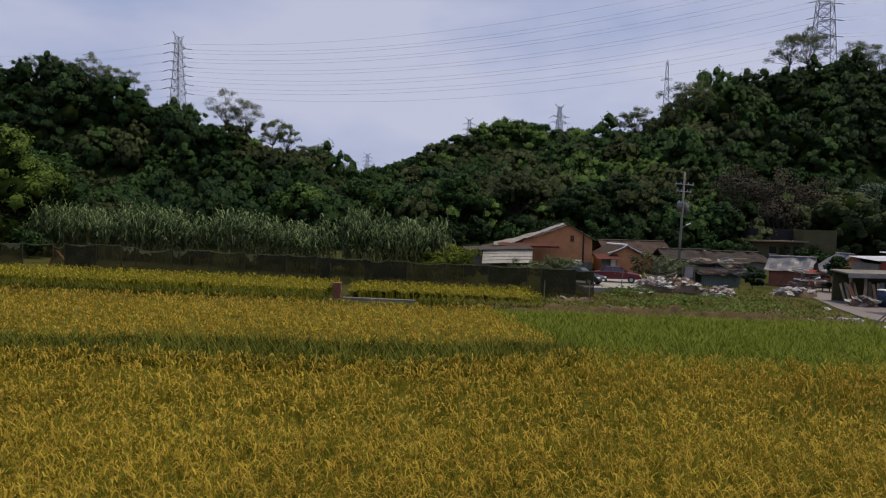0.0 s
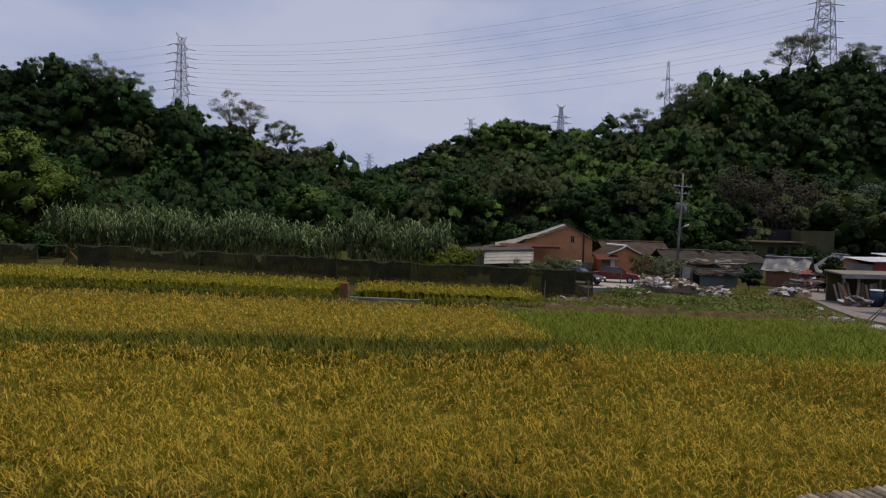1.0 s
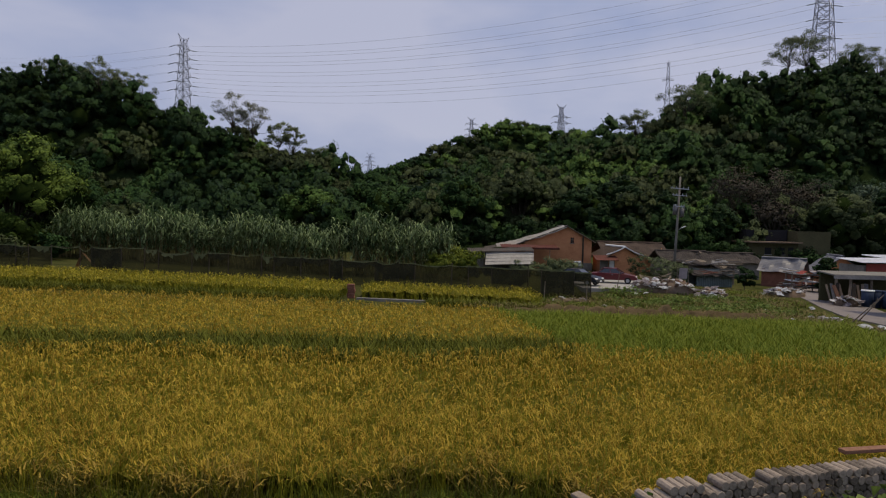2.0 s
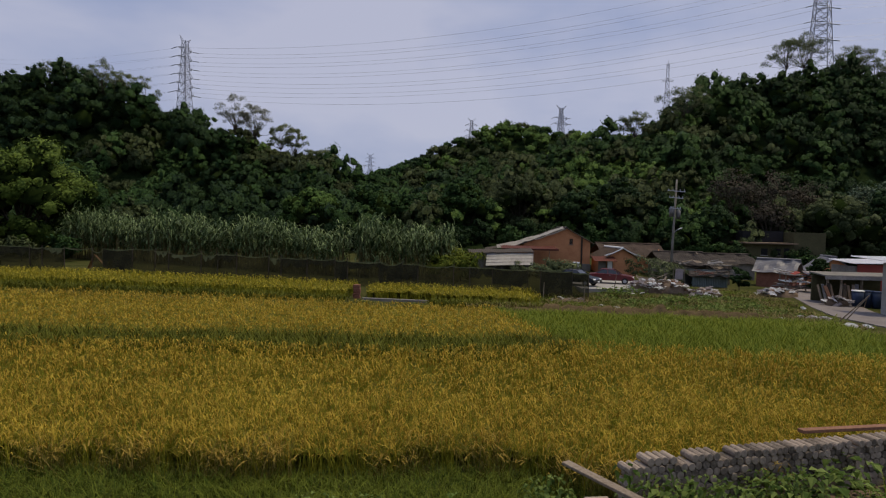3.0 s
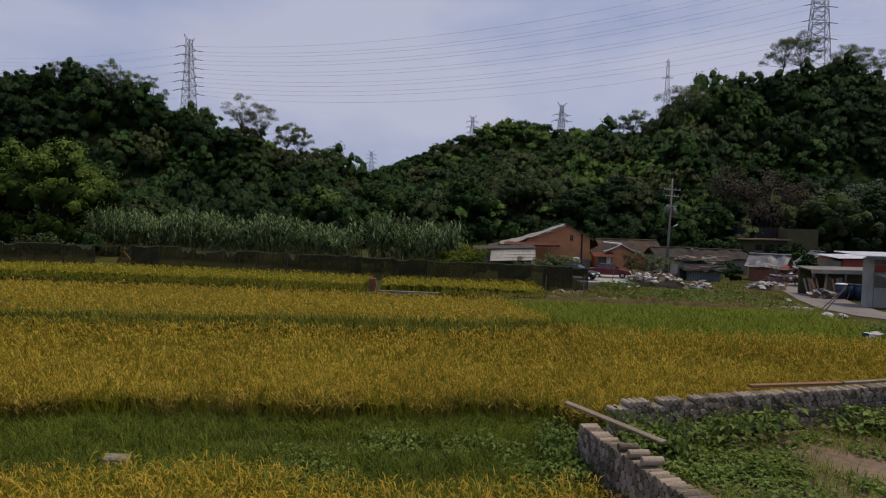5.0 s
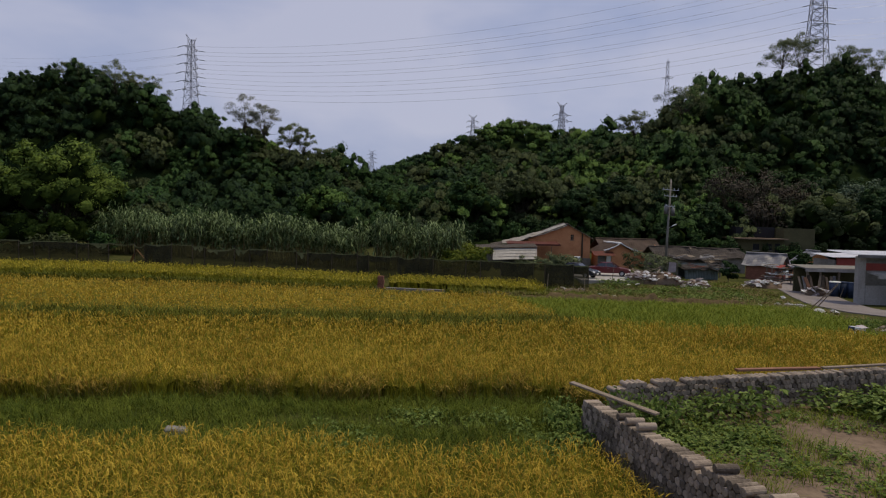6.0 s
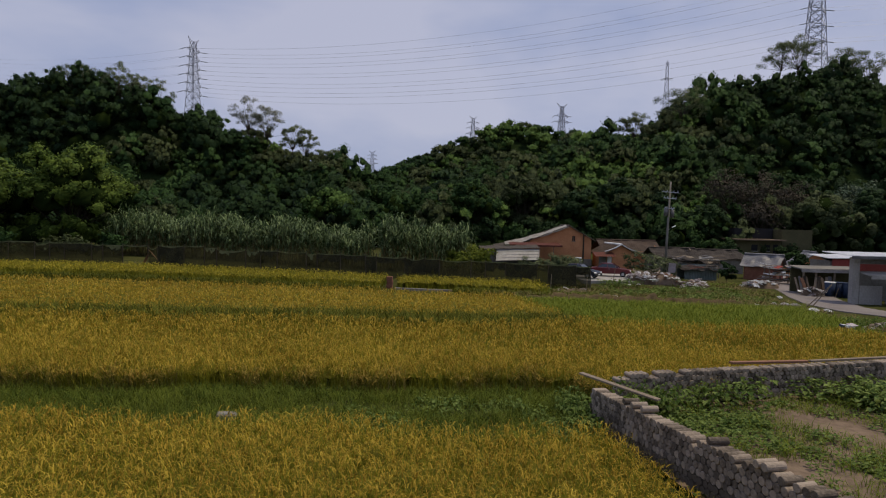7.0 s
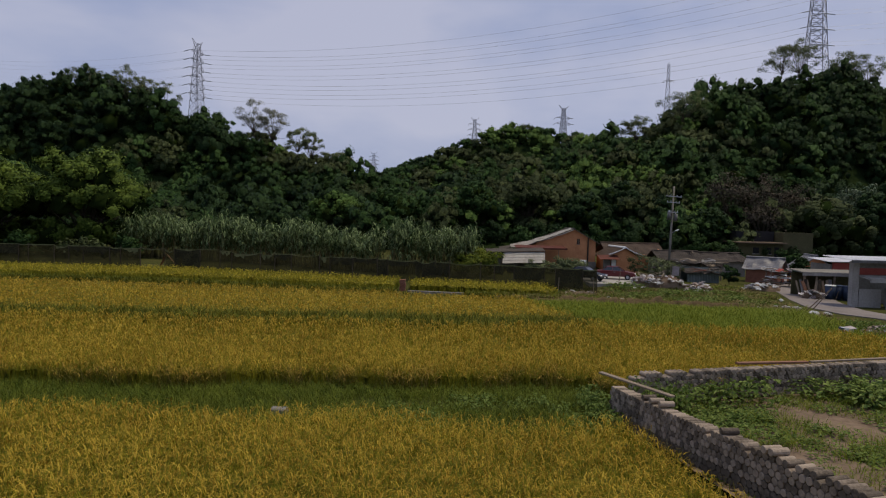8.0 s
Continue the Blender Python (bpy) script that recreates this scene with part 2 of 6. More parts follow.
def beam(bm, a, b, w, w2=None, sides=4):
    """A straight bar from a to b, w thick at a and w2 at b."""
    a, b = Vector(a), Vector(b)
    d = b - a
    q = d.to_track_quat("Z", "Y").to_matrix()
    w2 = w if w2 is None else w2
    rings = []
    for end, r in ((a, w / 2), (b, w2 / 2)):
        rings.append([bm.verts.new(end + q @ Vector((r * math.cos(2 * math.pi * (i + 0.5) / sides), r * math.sin(2 * math.pi * (i + 0.5) / sides), 0))) for i in range(sides)])
    for i in range(sides):
        j = (i + 1) % sides
        bm.faces.new((rings[0][i], rings[0][j], rings[1][j], rings[1][i]))
    bm.faces.new(rings[0][::-1])
    bm.faces.new(rings[1])


def tube(bm, points, w, sides=5):
    """A bar along a line of points in one piece."""
    rings = []
    for k, at in enumerate(points):
        d = points[min(k + 1, len(points) - 1)] - points[max(k - 1, 0)]
        q = d.to_track_quat("Z", "Y").to_matrix()
        rings.append([bm.verts.new(at + q @ Vector((w / 2 * math.cos(6.2832 * i / sides), w / 2 * math.sin(6.2832 * i / sides), 0))) for i in range(sides)])
    for a, b in zip(rings, rings[1:]):
        for i in range(sides):
            bm.faces.new((a[i], a[(i + 1) % sides], b[(i + 1) % sides], b[i]))
    bm.faces.new(rings[0][::-1])
    bm.faces.new(rings[-1])


def ribbed(o, u, v, ribs, high, thick=0.03, rows=2, wobble=0.0, rng=None):
    """A ribbed sheet from the corner o along u (across the ribs) and v (along them)."""
    bm = bmesh.new()
    o, u, v = Vector(o), Vector(u), Vector(v)
    n = u.cross(v).normalized()
    if n.z < 0:
        n = -n
    across = ribs * 4
    grid = []
    for j in range(rows + 1):
        line = []
        for i in range(across + 1):
            lift = high * (0, 1, 1, 0)[i % 4]
            if wobble:
                lift += wobble * noise.noise(o + u * (i / across) + v * (j / rows))
            line.append(bm.verts.new(o + u * (i / across) + v * (j / rows) + n * lift))
        grid.append(line)
    for j in range(rows):
        for i in range(across):
            bm.faces.new((grid[j][i], grid[j][i + 1], grid[j + 1][i + 1], grid[j + 1][i]))
    bmesh.ops.recalc_face_normals(bm, faces=bm.faces[:])
    bmesh.ops.solidify(bm, geom=bm.faces[:], thickness=thick)
    return bm


def quads_mesh(name, verts, faces, mats, index=None, parent=None, label="", normals=None):
    me = bpy.data.meshes.new(name)
    me.from_pydata(verts, [], faces)
    if normals is not None:
        me.shade_smooth()
        rounded = me.attributes.new("custom_normal", "FLOAT_VECTOR", "POINT")
        rounded.data.foreach_set("vector", np.ascontiguousarray(normals, dtype=np.float32).ravel())
    if index is not None:
        me.polygons.foreach_set("material_index", np.ascontiguousarray(index, dtype=np.int32))
    me.update()
    return link_mesh(name, me, mats, parent, label)


def scatter(templates, places, turns, sizes, picks, lean=None):
    """Joins copies of templates (verts, faces, material numbers) set at places."""
    vs, fs, ms, base = [], [], [], 0
    for k, (tv, tf, tm) in enumerate(templates):
        at = np.nonzero(picks == k)[0]
        if not len(at):
            continue
        c, s = np.cos(turns[at])[:, None], np.sin(turns[at])[:, None]
        sz = sizes[at]
        x, y, z = (tv[None, :, 0] * sz[:, :1], tv[None, :, 1] * sz[:, :1], tv[None, :, 2] * sz[:, 1:2])
        out = np.stack([c * x - s * y, s * x + c * y, z], axis=2)
        if lean is not None:
            out[:, :, 0] += lean[at, :1] * z
            out[:, :, 1] += lean[at, 1:2] * z
        out += places[at][:, None, :]
        n = len(tv)
        f = tf[None] + (base + np.arange(len(at)) * n)[:, None, None]
        vs.append(out.reshape(-1, 3))
        fs.append(f.reshape(-1, tf.shape[1]))
        ms.append(np.tile(tm, len(at)))
        base += n * len(at)
    return np.concatenate(vs), np.concatenate(fs), np.concatenate(ms)


def strips(rng, count, root, length, width, droop, up, lift=0.0, steps=2, material=0, stiff=0.35):
    """Arching blades from about the origin: verts, quads, material numbers."""
    vs, fs = [], []
    for _ in range(count):
        a = rng.uniform(0, 2 * math.pi)
        d = np.array([math.cos(a), math.sin(a)])
        side = np.array([-d[1], d[0]])
        p = np.array([*(rng.normal(0, root, 2)), lift * rng.uniform(0.6, 1.0)])
        ln, w = length * rng.uniform(0.7, 1.15), width * rng.uniform(0.7, 1.2)
        tilt = (stiff * rng.uniform(0.2, 1.0))
        start = len(vs)
        for k in range(steps + 1):
            f = k / steps
            ww = w * (1.0 - 0.85 * f ** 2.2) / 2
            vs += [[*(p[:2] + side * ww), p[2]], [*(p[:2] - side * ww), p[2]]]
            tilt_k = tilt + droop * f * rng.uniform(0.7, 1.3)
            p = p + np.array([*(d * math.sin(tilt_k)), up * math.cos(tilt_k)]) * ln / steps
            if k < steps:
                b = start + 2 * k
                fs.append([b, b + 1, b + 3, b + 2])
    return np.array(vs, float), np.array(fs, int), np.full(len(fs), material)


def merged(*sets):
    vs, fs, ms, base = [], [], [], 0
    for v, f, m in sets:
        vs.append(v), fs.append(f + base), ms.append(m)
        base += len(v)
    return np.concatenate(vs), np.concatenate(fs), np.concatenate(ms)


def smooth(lo, hi, x):
    f = np.clip((np.asarray(x, float) - lo) / (hi - lo), 0, 1)
    return f * f * (3 - 2 * f)


# ---- the lie of the land ----
RIDGES = [
    (48, [(-330, 270, 50), (-200, 225, 38), (-165, 205, 34), (-147, 197, 39), (-134, 195, 45), (-122, 193, 46), (-101, 190, 37.5), (-84, 190, 30.5), (-69, 186, 25.5), (-58, 180, 19), (-48, 175, 17), (-38, 172, 13.5), (-30, 172, 10), (-12, 168, 4)]),
    (83, [(20, 150, 5), (38, 170, 17), (52, 178, 25.5), (71, 188, 26.5), (85, 198, 38.5), (101, 203, 50), (118, 208, 55), (127, 212, 57.5), (141, 215, 56), (154, 215, 53), (200, 220, 50), (300, 235, 52)]),
    (90, [(-60, 300, 10), (-46, 300, 11), (-4, 262, 20), (8, 262, 30), (16, 260, 35), (28, 266, 45), (38, 268, 45), (50, 255, 39), (60, 245, 33), (90, 260, 40)]),
    (110, [(-180, 440, 50), (-100, 420, 32), (-37, 420, 33), (-20, 520, 54), (16, 440, 54), (60, 450, 58), (165, 466, 82), (300, 470, 80)]),
    (70, [(-330, 345, 60), (-139, 324, 52), (-110, 330, 36)]),
]


def land(x, y):
    """The ground's height."""
    x, y = np.asarray(x, float), np.asarray(y, float)
    z = -0.022 * np.clip(x + 28, 0, 90) * smooth(16, 46, y)
    z = z + 0.5 * (1 - smooth(0.55, 1.0, np.hypot((x - 16.5) / 9.0, (y - 59.5) / 11.5)))
    high = np.zeros_like(z)
    for w, line in RIDGES:
        for (ax, ay, az_), (bx, by, bz) in zip(line, line[1:]):
            dx, dy = bx - ax, by - ay
            f = np.clip(((x - ax) * dx + (y - ay) * dy) / (dx * dx + dy * dy), 0, 1)
            d = np.hypot(x - ax - f * dx, y - ay - f * dy)
            high = np.maximum(high, (az_ + f * (bz - az_)) * (0.5 + 0.5 * np.cos(np.pi * np.clip(d / w, 0, 1))))
    return z + high


def land1(x, y):
    return float(land(x, y))


gx = np.unique(np.concatenate([np.linspace(-3000, -300, 14), np.linspace(-300, -64, 48), np.linspace(-64, 64, 97), np.linspace(64, 300, 48), np.linspace(300, 3000, 14)]))
gy = np.unique(np.concatenate([np.linspace(-3000, -30, 14), np.linspace(-30, 80, 89), np.linspace(80, 560, 80), np.linspace(560, 4000, 14)]))
mx, my = np.meshgrid(gx, gy)
mz = land(mx, my) + 0.05 * np.sin(mx * 1.7 + 0.6 * my) * np.sin(my * 1.3) * (np.abs(mx) < 64)
gv = np.stack([mx, my, mz], axis=2).reshape(-1, 3)
ii = np.arange(len(gy) - 1)[:, None] * len(gx) + np.arange(len(gx) - 1)[None]
gf = np.stack([ii, ii + 1, ii + 1 + len(gx), ii + len(gx)], axis=2).reshape(-1, 4)
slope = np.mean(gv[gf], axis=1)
# Ground under the woods takes the shade-darkened colour, the rest plain soil.
ground = quads_mesh("ground", gv, gf, [GROUND, LITTER_SHADE], ((slope[:, 1] > 96) & (slope[:, 1] < 600)).astype(int))
ground.data.shade_smooth()
tagged(ground, "grassy soil of the valley floor rising into wooded hills", "ground", kind="structure")

# ---- rice fields and grass ----
rng = np.random.default_rng(7)


def rice_hill(r, blades, ears, leaf=1, wide=1.0):
    leaves = strips(r, blades, 0.05, 0.92, 0.0135 * wide, 0.75, 1.0, steps=2 if wide < 1.5 else 1, stiff=0.3, material=leaf)
    heads = strips(r, ears, 0.08, 0.21, 0.021 * wide, 1.8, 1.0, lift=0.86, steps=2, stiff=1.0, material=0)
    return merged(leaves, heads)


RICE_NEAR = [rice_hill(rng, 10, 11) for _ in range(10)]
RICE_MIX = [merged(strips(rng, 13, 0.05, 0.8, 0.014, 0.75, 1.0, steps=2, stiff=0.3, material=1), strips(rng, 10, 0.08, 0.19, 0.021, 1.8, 1.0, lift=0.78, steps=2, stiff=1.0)) for _ in range(10)]
RICE_FAR = [rice_hill(rng, 5, 9, wide=1.9) for _ in range(8)]
TUFTS = [strips(rng, 11, 0.13, 0.5, 0.014, 1.3, 1.0, stiff=0.7) for _ in range(8)]
TUFTS_FAR = [strips(rng, 7, 0.18, 0.6, 0.055, 1.1, 1.0, stiff=0.6) for _ in range(6)]


def broad_leaf_clump(r, count, spread, high, size):
    vs, fs = [], []
    for _ in range(count):
        a, d = r.uniform(0, 6.28), spread * math.sqrt(r.random())
        c = np.array([d * math.cos(a), d * math.sin(a), high * r.uniform(0.3, 1.0)])
        u = np.array([math.cos(a + r.normal(0, 0.8)), math.sin(a + r.normal(0, 0.8)), r.uniform(-0.5, 0.3)])
        u /= np.linalg.norm(u)
        w = np.cross(u, [0, 0, 1.0])
        w /= np.linalg.norm(w) + 1e-6
        s = size * r.uniform(0.6, 1.3)
        b = len(vs)
        vs += [c - u * s * 0.4, c + w * s * 0.42 + u * s * 0.05 + [0, 0, 0.03], c + u * s * 0.6 - [0, 0, s * 0.2], c - w * s * 0.42 + u * s * 0.05 + [0, 0, 0.03]]
        fs.append([b, b + 1, b + 2, b + 3])
    return np.array(vs), np.array(fs), np.zeros(len(fs), int)


def jitter_grid(x0, x1, y0, y1, step, r, loose=0.35):
    xs, ys = np.meshgrid(np.arange(x0, x1, step), np.arange(y0, y1, step))
    p = np.stack([xs.ravel(), ys.ravel()], axis=1)
    return p + r.uniform(-loose, loose, p.shape) * step


def sow(name, points, templates, mats, label, category, height=(0.85, 1.1), girth=(0.85, 1.2), lean=0.08, base=0.0):
    if not len(points):
        return None
    n = len(points)
    z = land(points[:, 0], points[:, 1]) + base
    places = np.column_stack([points, z])
    sizes = np.column_stack([rng.uniform(*girth, n), rng.uniform(*height, n)])
    v, f, m = scatter(templates, places, rng.uniform(0, 6.28, n), sizes, rng.integers(0, len(templates), n), rng.normal(0, lean, (n, 2)))
    ob = quads_mesh(name, v, f, mats, m)
    return tagged(ob, label, category, kind="stuff")


def patchy(p, scale, cut, seed=0.0):
    """Keeps the points where a slow wave of the land is over cut."""
    w = np.sin(p[:, 0] * scale + seed) * np.sin(p[:, 1] * scale * 1.3 + 1.7 * seed) + 0.5 * np.sin(p[:, 0] * scale * 2.3 + p[:, 1] * scale * 1.9 + seed)
    return p[w > cut]


def wall_x(y):
    """The outer foot of the long cylinder wall."""
    return 1.80 + (4.6 - y) * 0.11 + 0.009 * np.clip(4.6 - y, 0, 20) ** 2


edge_a = lambda x: 3.0 + 0.25 * np.sin(x * 0.9) - 0.06 * np.clip(x + 6, 0, 9)
edge_b = lambda x: 6.6 + 1.05 * (1 - smooth(0.0, 3.2, x)) + 0.22 * np.sin(x * 0.7 + 1) + 0.06 * np.clip(x, -20, 3) + 0.28 * np.clip(x - 3, 0, 14)
far_b = lambda x: 17.2 + 0.3 * np.sin(x * 0.5) + 1.4 * smooth(1.5, 5, x) - 0.28 * np.clip(x - 10, 0, 9)
edge_c = lambda x: 19.9 + 0.25 * np.sin(x * 0.6) + 0.03 * x
right_c = lambda y: 4.2 - 0.16 * (y - 20)

rice_mats = [RICE_GOLD, RICE_LEAF]
p = jitter_grid(-15.5, 5, -4.8, 3.4, 0.215, rng)
p = p[(p[:, 1] < edge_a(p[:, 0])) & (p[:, 0] < wall_x(p[:, 1]) - 0.45)]
far_left = jitter_grid(-34, -15.5, -14, 3.4, 0.42, rng)
back = jitter_grid(-15.5, 6.5, -14, -4.8, 0.34, rng)
back = back[back[:, 0] < wall_x(back[:, 1]) - 0.45]
sow("rice_field", p, RICE_MIX, rice_mats, "ripe golden rice in a paddy beside the cylinder wall", "rice", (0.82, 1.06))
sow("rice_field", np.concatenate([far_left[far_left[:, 1] < edge_a(far_left[:, 0])], back]), RICE_FAR, rice_mats, "ripe golden rice in a paddy beside the cylinder wall", "rice", (0.82, 1.06))
p = jitter_grid(-27, 19, 5.6, 19.4, 0.225, rng)
p = p[(p[:, 1] > edge_b(p[:, 0])) & (p[:, 1] < far_b(p[:, 0])) & (p[:, 0] > -13.5 - 0.75 * p[:, 1])]
near = p[p[:, 1] < 11.5]
rest = p[p[:, 1] >= 11.5]
sow("rice_field", near, RICE_NEAR, rice_mats, "ripe golden rice of the wide middle paddy", "rice", (0.85, 1.1))
sow("rice_field", rest[rng.random(len(rest)) < 0.58], [rice_hill(rng, 8, 8, wide=1.75) for _ in range(8)], rice_mats, "ripe golden rice of the wide middle paddy", "rice", (0.85, 1.1))
p = jitter_grid(-52, 5, 18.5, 37, 0.38, rng)
p = p[(p[:, 1] > edge_c(p[:, 0])) & (p[:, 1] < 32.2 - 1.0 * (p[:, 0] > -7)) & (p[:, 0] < right_c(p[:, 1]))]
sow("rice_field", p, RICE_FAR, rice_mats, "ripe golden rice beyond the grassy bund", "rice", (0.82, 1.05))
p = jitter_grid(-62, 8.5, 38.2, 46, 0.45, rng)
p = p[((p[:, 0] < -7.4) & (p[:, 1] > 38.4)) | ((p[:, 0] > -6.2) & (p[:, 1] > 39.6) & (p[:, 0] < 6.5))]
sow("rice_field", p, [rice_hill(rng, 8, 5, wide=2.4) for _ in range(6)], [RICE_DULL, RICE_LEAF], "ripe golden rice along the net fence", "rice", (0.85, 1.05), (1.2, 1.6))


RICE_LODGED = [merged(strips(rng, 18, 0.13, 0.95, 0.012, 0.9, 1.0, steps=3, stiff=0.6, material=1), strips(rng, 14, 0.16, 0.24, 0.024, 2.0, 1.0, lift=0.72, steps=2, stiff=1.2)) for _ in range(6)]
p = jitter_grid(-27, 17, 5.4, 12.2, 0.26, rng)
p = p[(np.abs(p[:, 1] - edge_b(p[:, 0]) - 0.12) < 0.24) & (p[:, 0] > -13.5 - 0.75 * p[:, 1])]
p = p[np.sin(p[:, 0] * 2.7 + 1.5 * np.sin(p[:, 0] * 0.9)) > -0.1]
sow("rice_field", p, RICE_LODGED, [RICE_TAN, RICE_STRAW], "ragged straw-coloured rice leaning out over the bund", "rice", (0.75, 1.1), (0.9, 1.3), 0.22)


def stand(x0, x1, y0, y1, step, high, inside, label):
    """The dense lower leaves that close a stand of rice under its ears."""
    xs, ys = np.meshgrid(np.arange(x0, x1, step), np.arange(y0, y1, step))
    zs = land(xs, ys) + high + 0.07 * np.sin(xs * 5.1 + 2 * np.sin(ys * 3.7)) * np.sin(ys * 6.3 + xs) + rng.uniform(-0.09, 0.09, xs.shape)
    nx = xs.shape[1]
    k = (np.arange(xs.shape[0] - 1)[:, None] * nx + np.arange(nx - 1)[None]).ravel()
    mid_x, mid_y = xs[:-1, :-1].ravel() + step / 2, ys[:-1, :-1].ravel() + step / 2
    k = k[inside(mid_x, mid_y)]
    top = np.stack([xs.ravel(), ys.ravel(), zs.ravel()], axis=1)
    ob = quads_mesh("rice_field", top, np.stack([k, k + 1, k + 1 + nx, k + nx], axis=1), [RICE_STEM])
    return tagged(ob, label, "rice", kind="stuff")


stand(-34, 6.5, -14, 3.4, 0.22, 0.38, lambda x, y: (y < edge_a(x) - 0.4) & (x < wall_x(y) - 0.6), "close-set leaves of the rice beside the cylinder wall")
stand(-27, 19, 5.6, 19.4, 0.25, 0.34, lambda x, y: (y > edge_b(x) + 0.6) & (y < far_b(x) - 0.2) & (x > -13.5 - 0.75 * y), "close-set leaves of the rice in the wide paddy")
stand(-52, 5, 18.5, 31.2, 0.4, 0.54, lambda x, y: (y > edge_c(x) + 0.7) & (x < right_c(y) - 0.3), "close-set leaves of the rice beyond the bund")
stand(-62, 6.0, 40.6, 46, 0.45, 0.52, lambda x, y: (np.abs(x + 6.8) > 0.8), "close-set leaves of the rice along the fence")

# bunds and verges
p = jitter_grid(-34, 3.2, 2.6, 8.2, 0.18, rng)
p = p[(p[:, 1] > edge_a(p[:, 0]) + 0.05) & (p[:, 1] < edge_b(p[:, 0]) + 0.1) & ((p[:, 0] < wall_x(p[:, 1]) - 0.1) | (p[:, 1] > 6.9))]
wet = (np.abs(p[:, 1] - 5.7 - 0.2 * np.sin(p[:, 0])) < 0.28) & (p[:, 0] > -6) & (p[:, 0] < -0.5)
tall = p[:, 1] > edge_b(p[:, 0]) - 1.3
sow("grass", p[~wet & ~tall], TUFTS, [GRASS], "long green grass on the bund between paddies", "grass", (0.6, 1.2))
sow("grass", p[~wet & (rng.random(len(p)) < 0.25)], TUFTS, [YOUNG], "fresh light green grass on the bund between paddies", "grass", (0.4, 0.8), (0.9, 1.3))
sow("grass", p[~wet & tall], TUFTS, [GRASS], "soft grass against the standing rice", "grass", (0.55, 1.05), (1.0, 1.4))
p = jitter_grid(-34, 20, 16.6, 21.2, 0.25, rng)
p = p[(p[:, 1] > far_b(p[:, 0]) - 0.1) & (p[:, 1] < np.maximum(edge_c(p[:, 0]), 19.0) + 0.7) & (p[:, 0] < 4.3)]
sow("grass", p, TUFTS_FAR, [BUND], "dull olive grass on the bund between paddies", "grass", (1.45, 1.9), (1.1, 1.6))
p = jitter_grid(-1, 27, 15.5, 36.5, 0.31, rng)
p = p[(p[:, 0] > np.maximum(right_c(p[:, 1]) + 0.2, 0)) & (p[:, 1] > far_b(p[:, 0]) + 0.1) & (p[:, 1] < 35.2 + 0.6 * np.sin(p[:, 0])) & (p[:, 0] < 19.5 + 0.25 * (p[:, 1] - 16))]
sow("grass", p, [strips(rng, 9, 0.16, 0.55, 0.036, 0.9, 1.0, stiff=0.5) for _ in range(6)], [YOUNG], "bright young green grass in a fallow paddy", "grass", (0.7, 1.05), (1.0, 1.4))
p = jitter_grid(-66, 9, 31.4, 38.2, 0.5, rng)
p = patchy(p, 0.9, 0.15)
sow("grass", p[p[:, 0] < 6], TUFTS_FAR, [BUND], "short olive grass on the bund before the last paddy", "grass", (0.3, 0.6), (1.0, 1.6))
p = jitter_grid(-62, 6.5, 37.5, 38.9, 0.3, rng)
sow("grass", p[(p[:, 0] < -7.5) | (p[:, 0] > -1.4)], TUFTS_FAR, [BUND], "olive grass along the foot of the last rice", "grass", (0.7, 1.3), (1.0, 1.5))
bank_y = lambda x: 36.6 + 0.14 * (x - 4) - 0.010 * np.clip(x - 10, 0, 20) ** 2 + 0.25 * np.sin(x * 1.1)
bank = bmesh.new()
lines = []
for i in range(84):
    x = 2.6 + i * 0.26
    ragged = 0.75 + 0.5 * noise.noise((x * 1.9, 8.0, 1.0)) + 0.3 * noise.noise((x * 4.7, 2.0, 3.0))
    thin = min(1.0, i / 14, (83 - i) / 14)
    y, q = float(bank_y(x)), 0.5 + noise.noise((x * 0.8, 0, 0))
    lines.append([bank.verts.new((x, y + dy + 0.3 * noise.noise((x * 2.3, dy * 3, 4.0)), float(land(x, y + dy)) + h * thin * ragged * (0.7 + 0.5 * q) - 0.04)) for dy, h in ((-0.6, 0.0), (-0.35, 0.2), (-0.2, 0.5), (0.1, 0.62), (0.9, 0.5), (2.2, 0.0))])
for u, v in zip(lines, lines[1:]):
    for k in range(5):
        bank.faces.new((u[k], v[k], v[k + 1], u[k + 1]))
tagged(part("soil_bank", bank, BANK_SOIL, None, "", True), "low crumbling bank of bare brown soil", "soil bank", kind="structure")
p = jitter_grid(1.5, 24, 32.0, 50, 0.38, rng)
past = p[:, 1] - bank_y(p[:, 0])
brown = p[(np.abs(past - 1.1) < 1.1) & (rng.random(len(p)) < 0.7) | (past > 1.5) & (rng.random(len(p)) < 0.22)]
sow("grass", brown, TUFTS_FAR, [DRY], "dry brown grass on a bank", "grass", (0.3, 0.7), base=0.15)
p = patchy(p[(past > 0.8) & (p[:, 0] > 5)], 0.7, -0.25, 1.0)
sow("grass", p, TUFTS_FAR, [GRASS], "weedy green grass below the yard", "grass", (0.4, 0.9))
low_weeds = patchy(jitter_grid(13, 26, 40, 52, 0.6, rng), 0.8, 0.2, 5.0)
sow("weeds", low_weeds, [broad_leaf_clump(rng, 20, 0.42, 0.5, 0.22) for _ in range(4)], [WEED], "grey-green leafy weeds on the bank below the yard", "weeds", (0.6, 1.3))
p = jitter_grid(18, 36, 22, 62, 0.5, rng)
p = p[(p[:, 0] > 20.5) & (p[:, 0] < 25 + 0.28 * np.clip(p[:, 1] - 30, -6, 30))]
sow("grass", patchy(p, 0.5, -0.3, 2.0), TUFTS_FAR, [GRASS], "rough grass beside the road", "grass", (0.35, 0.75), (1.0, 1.5))
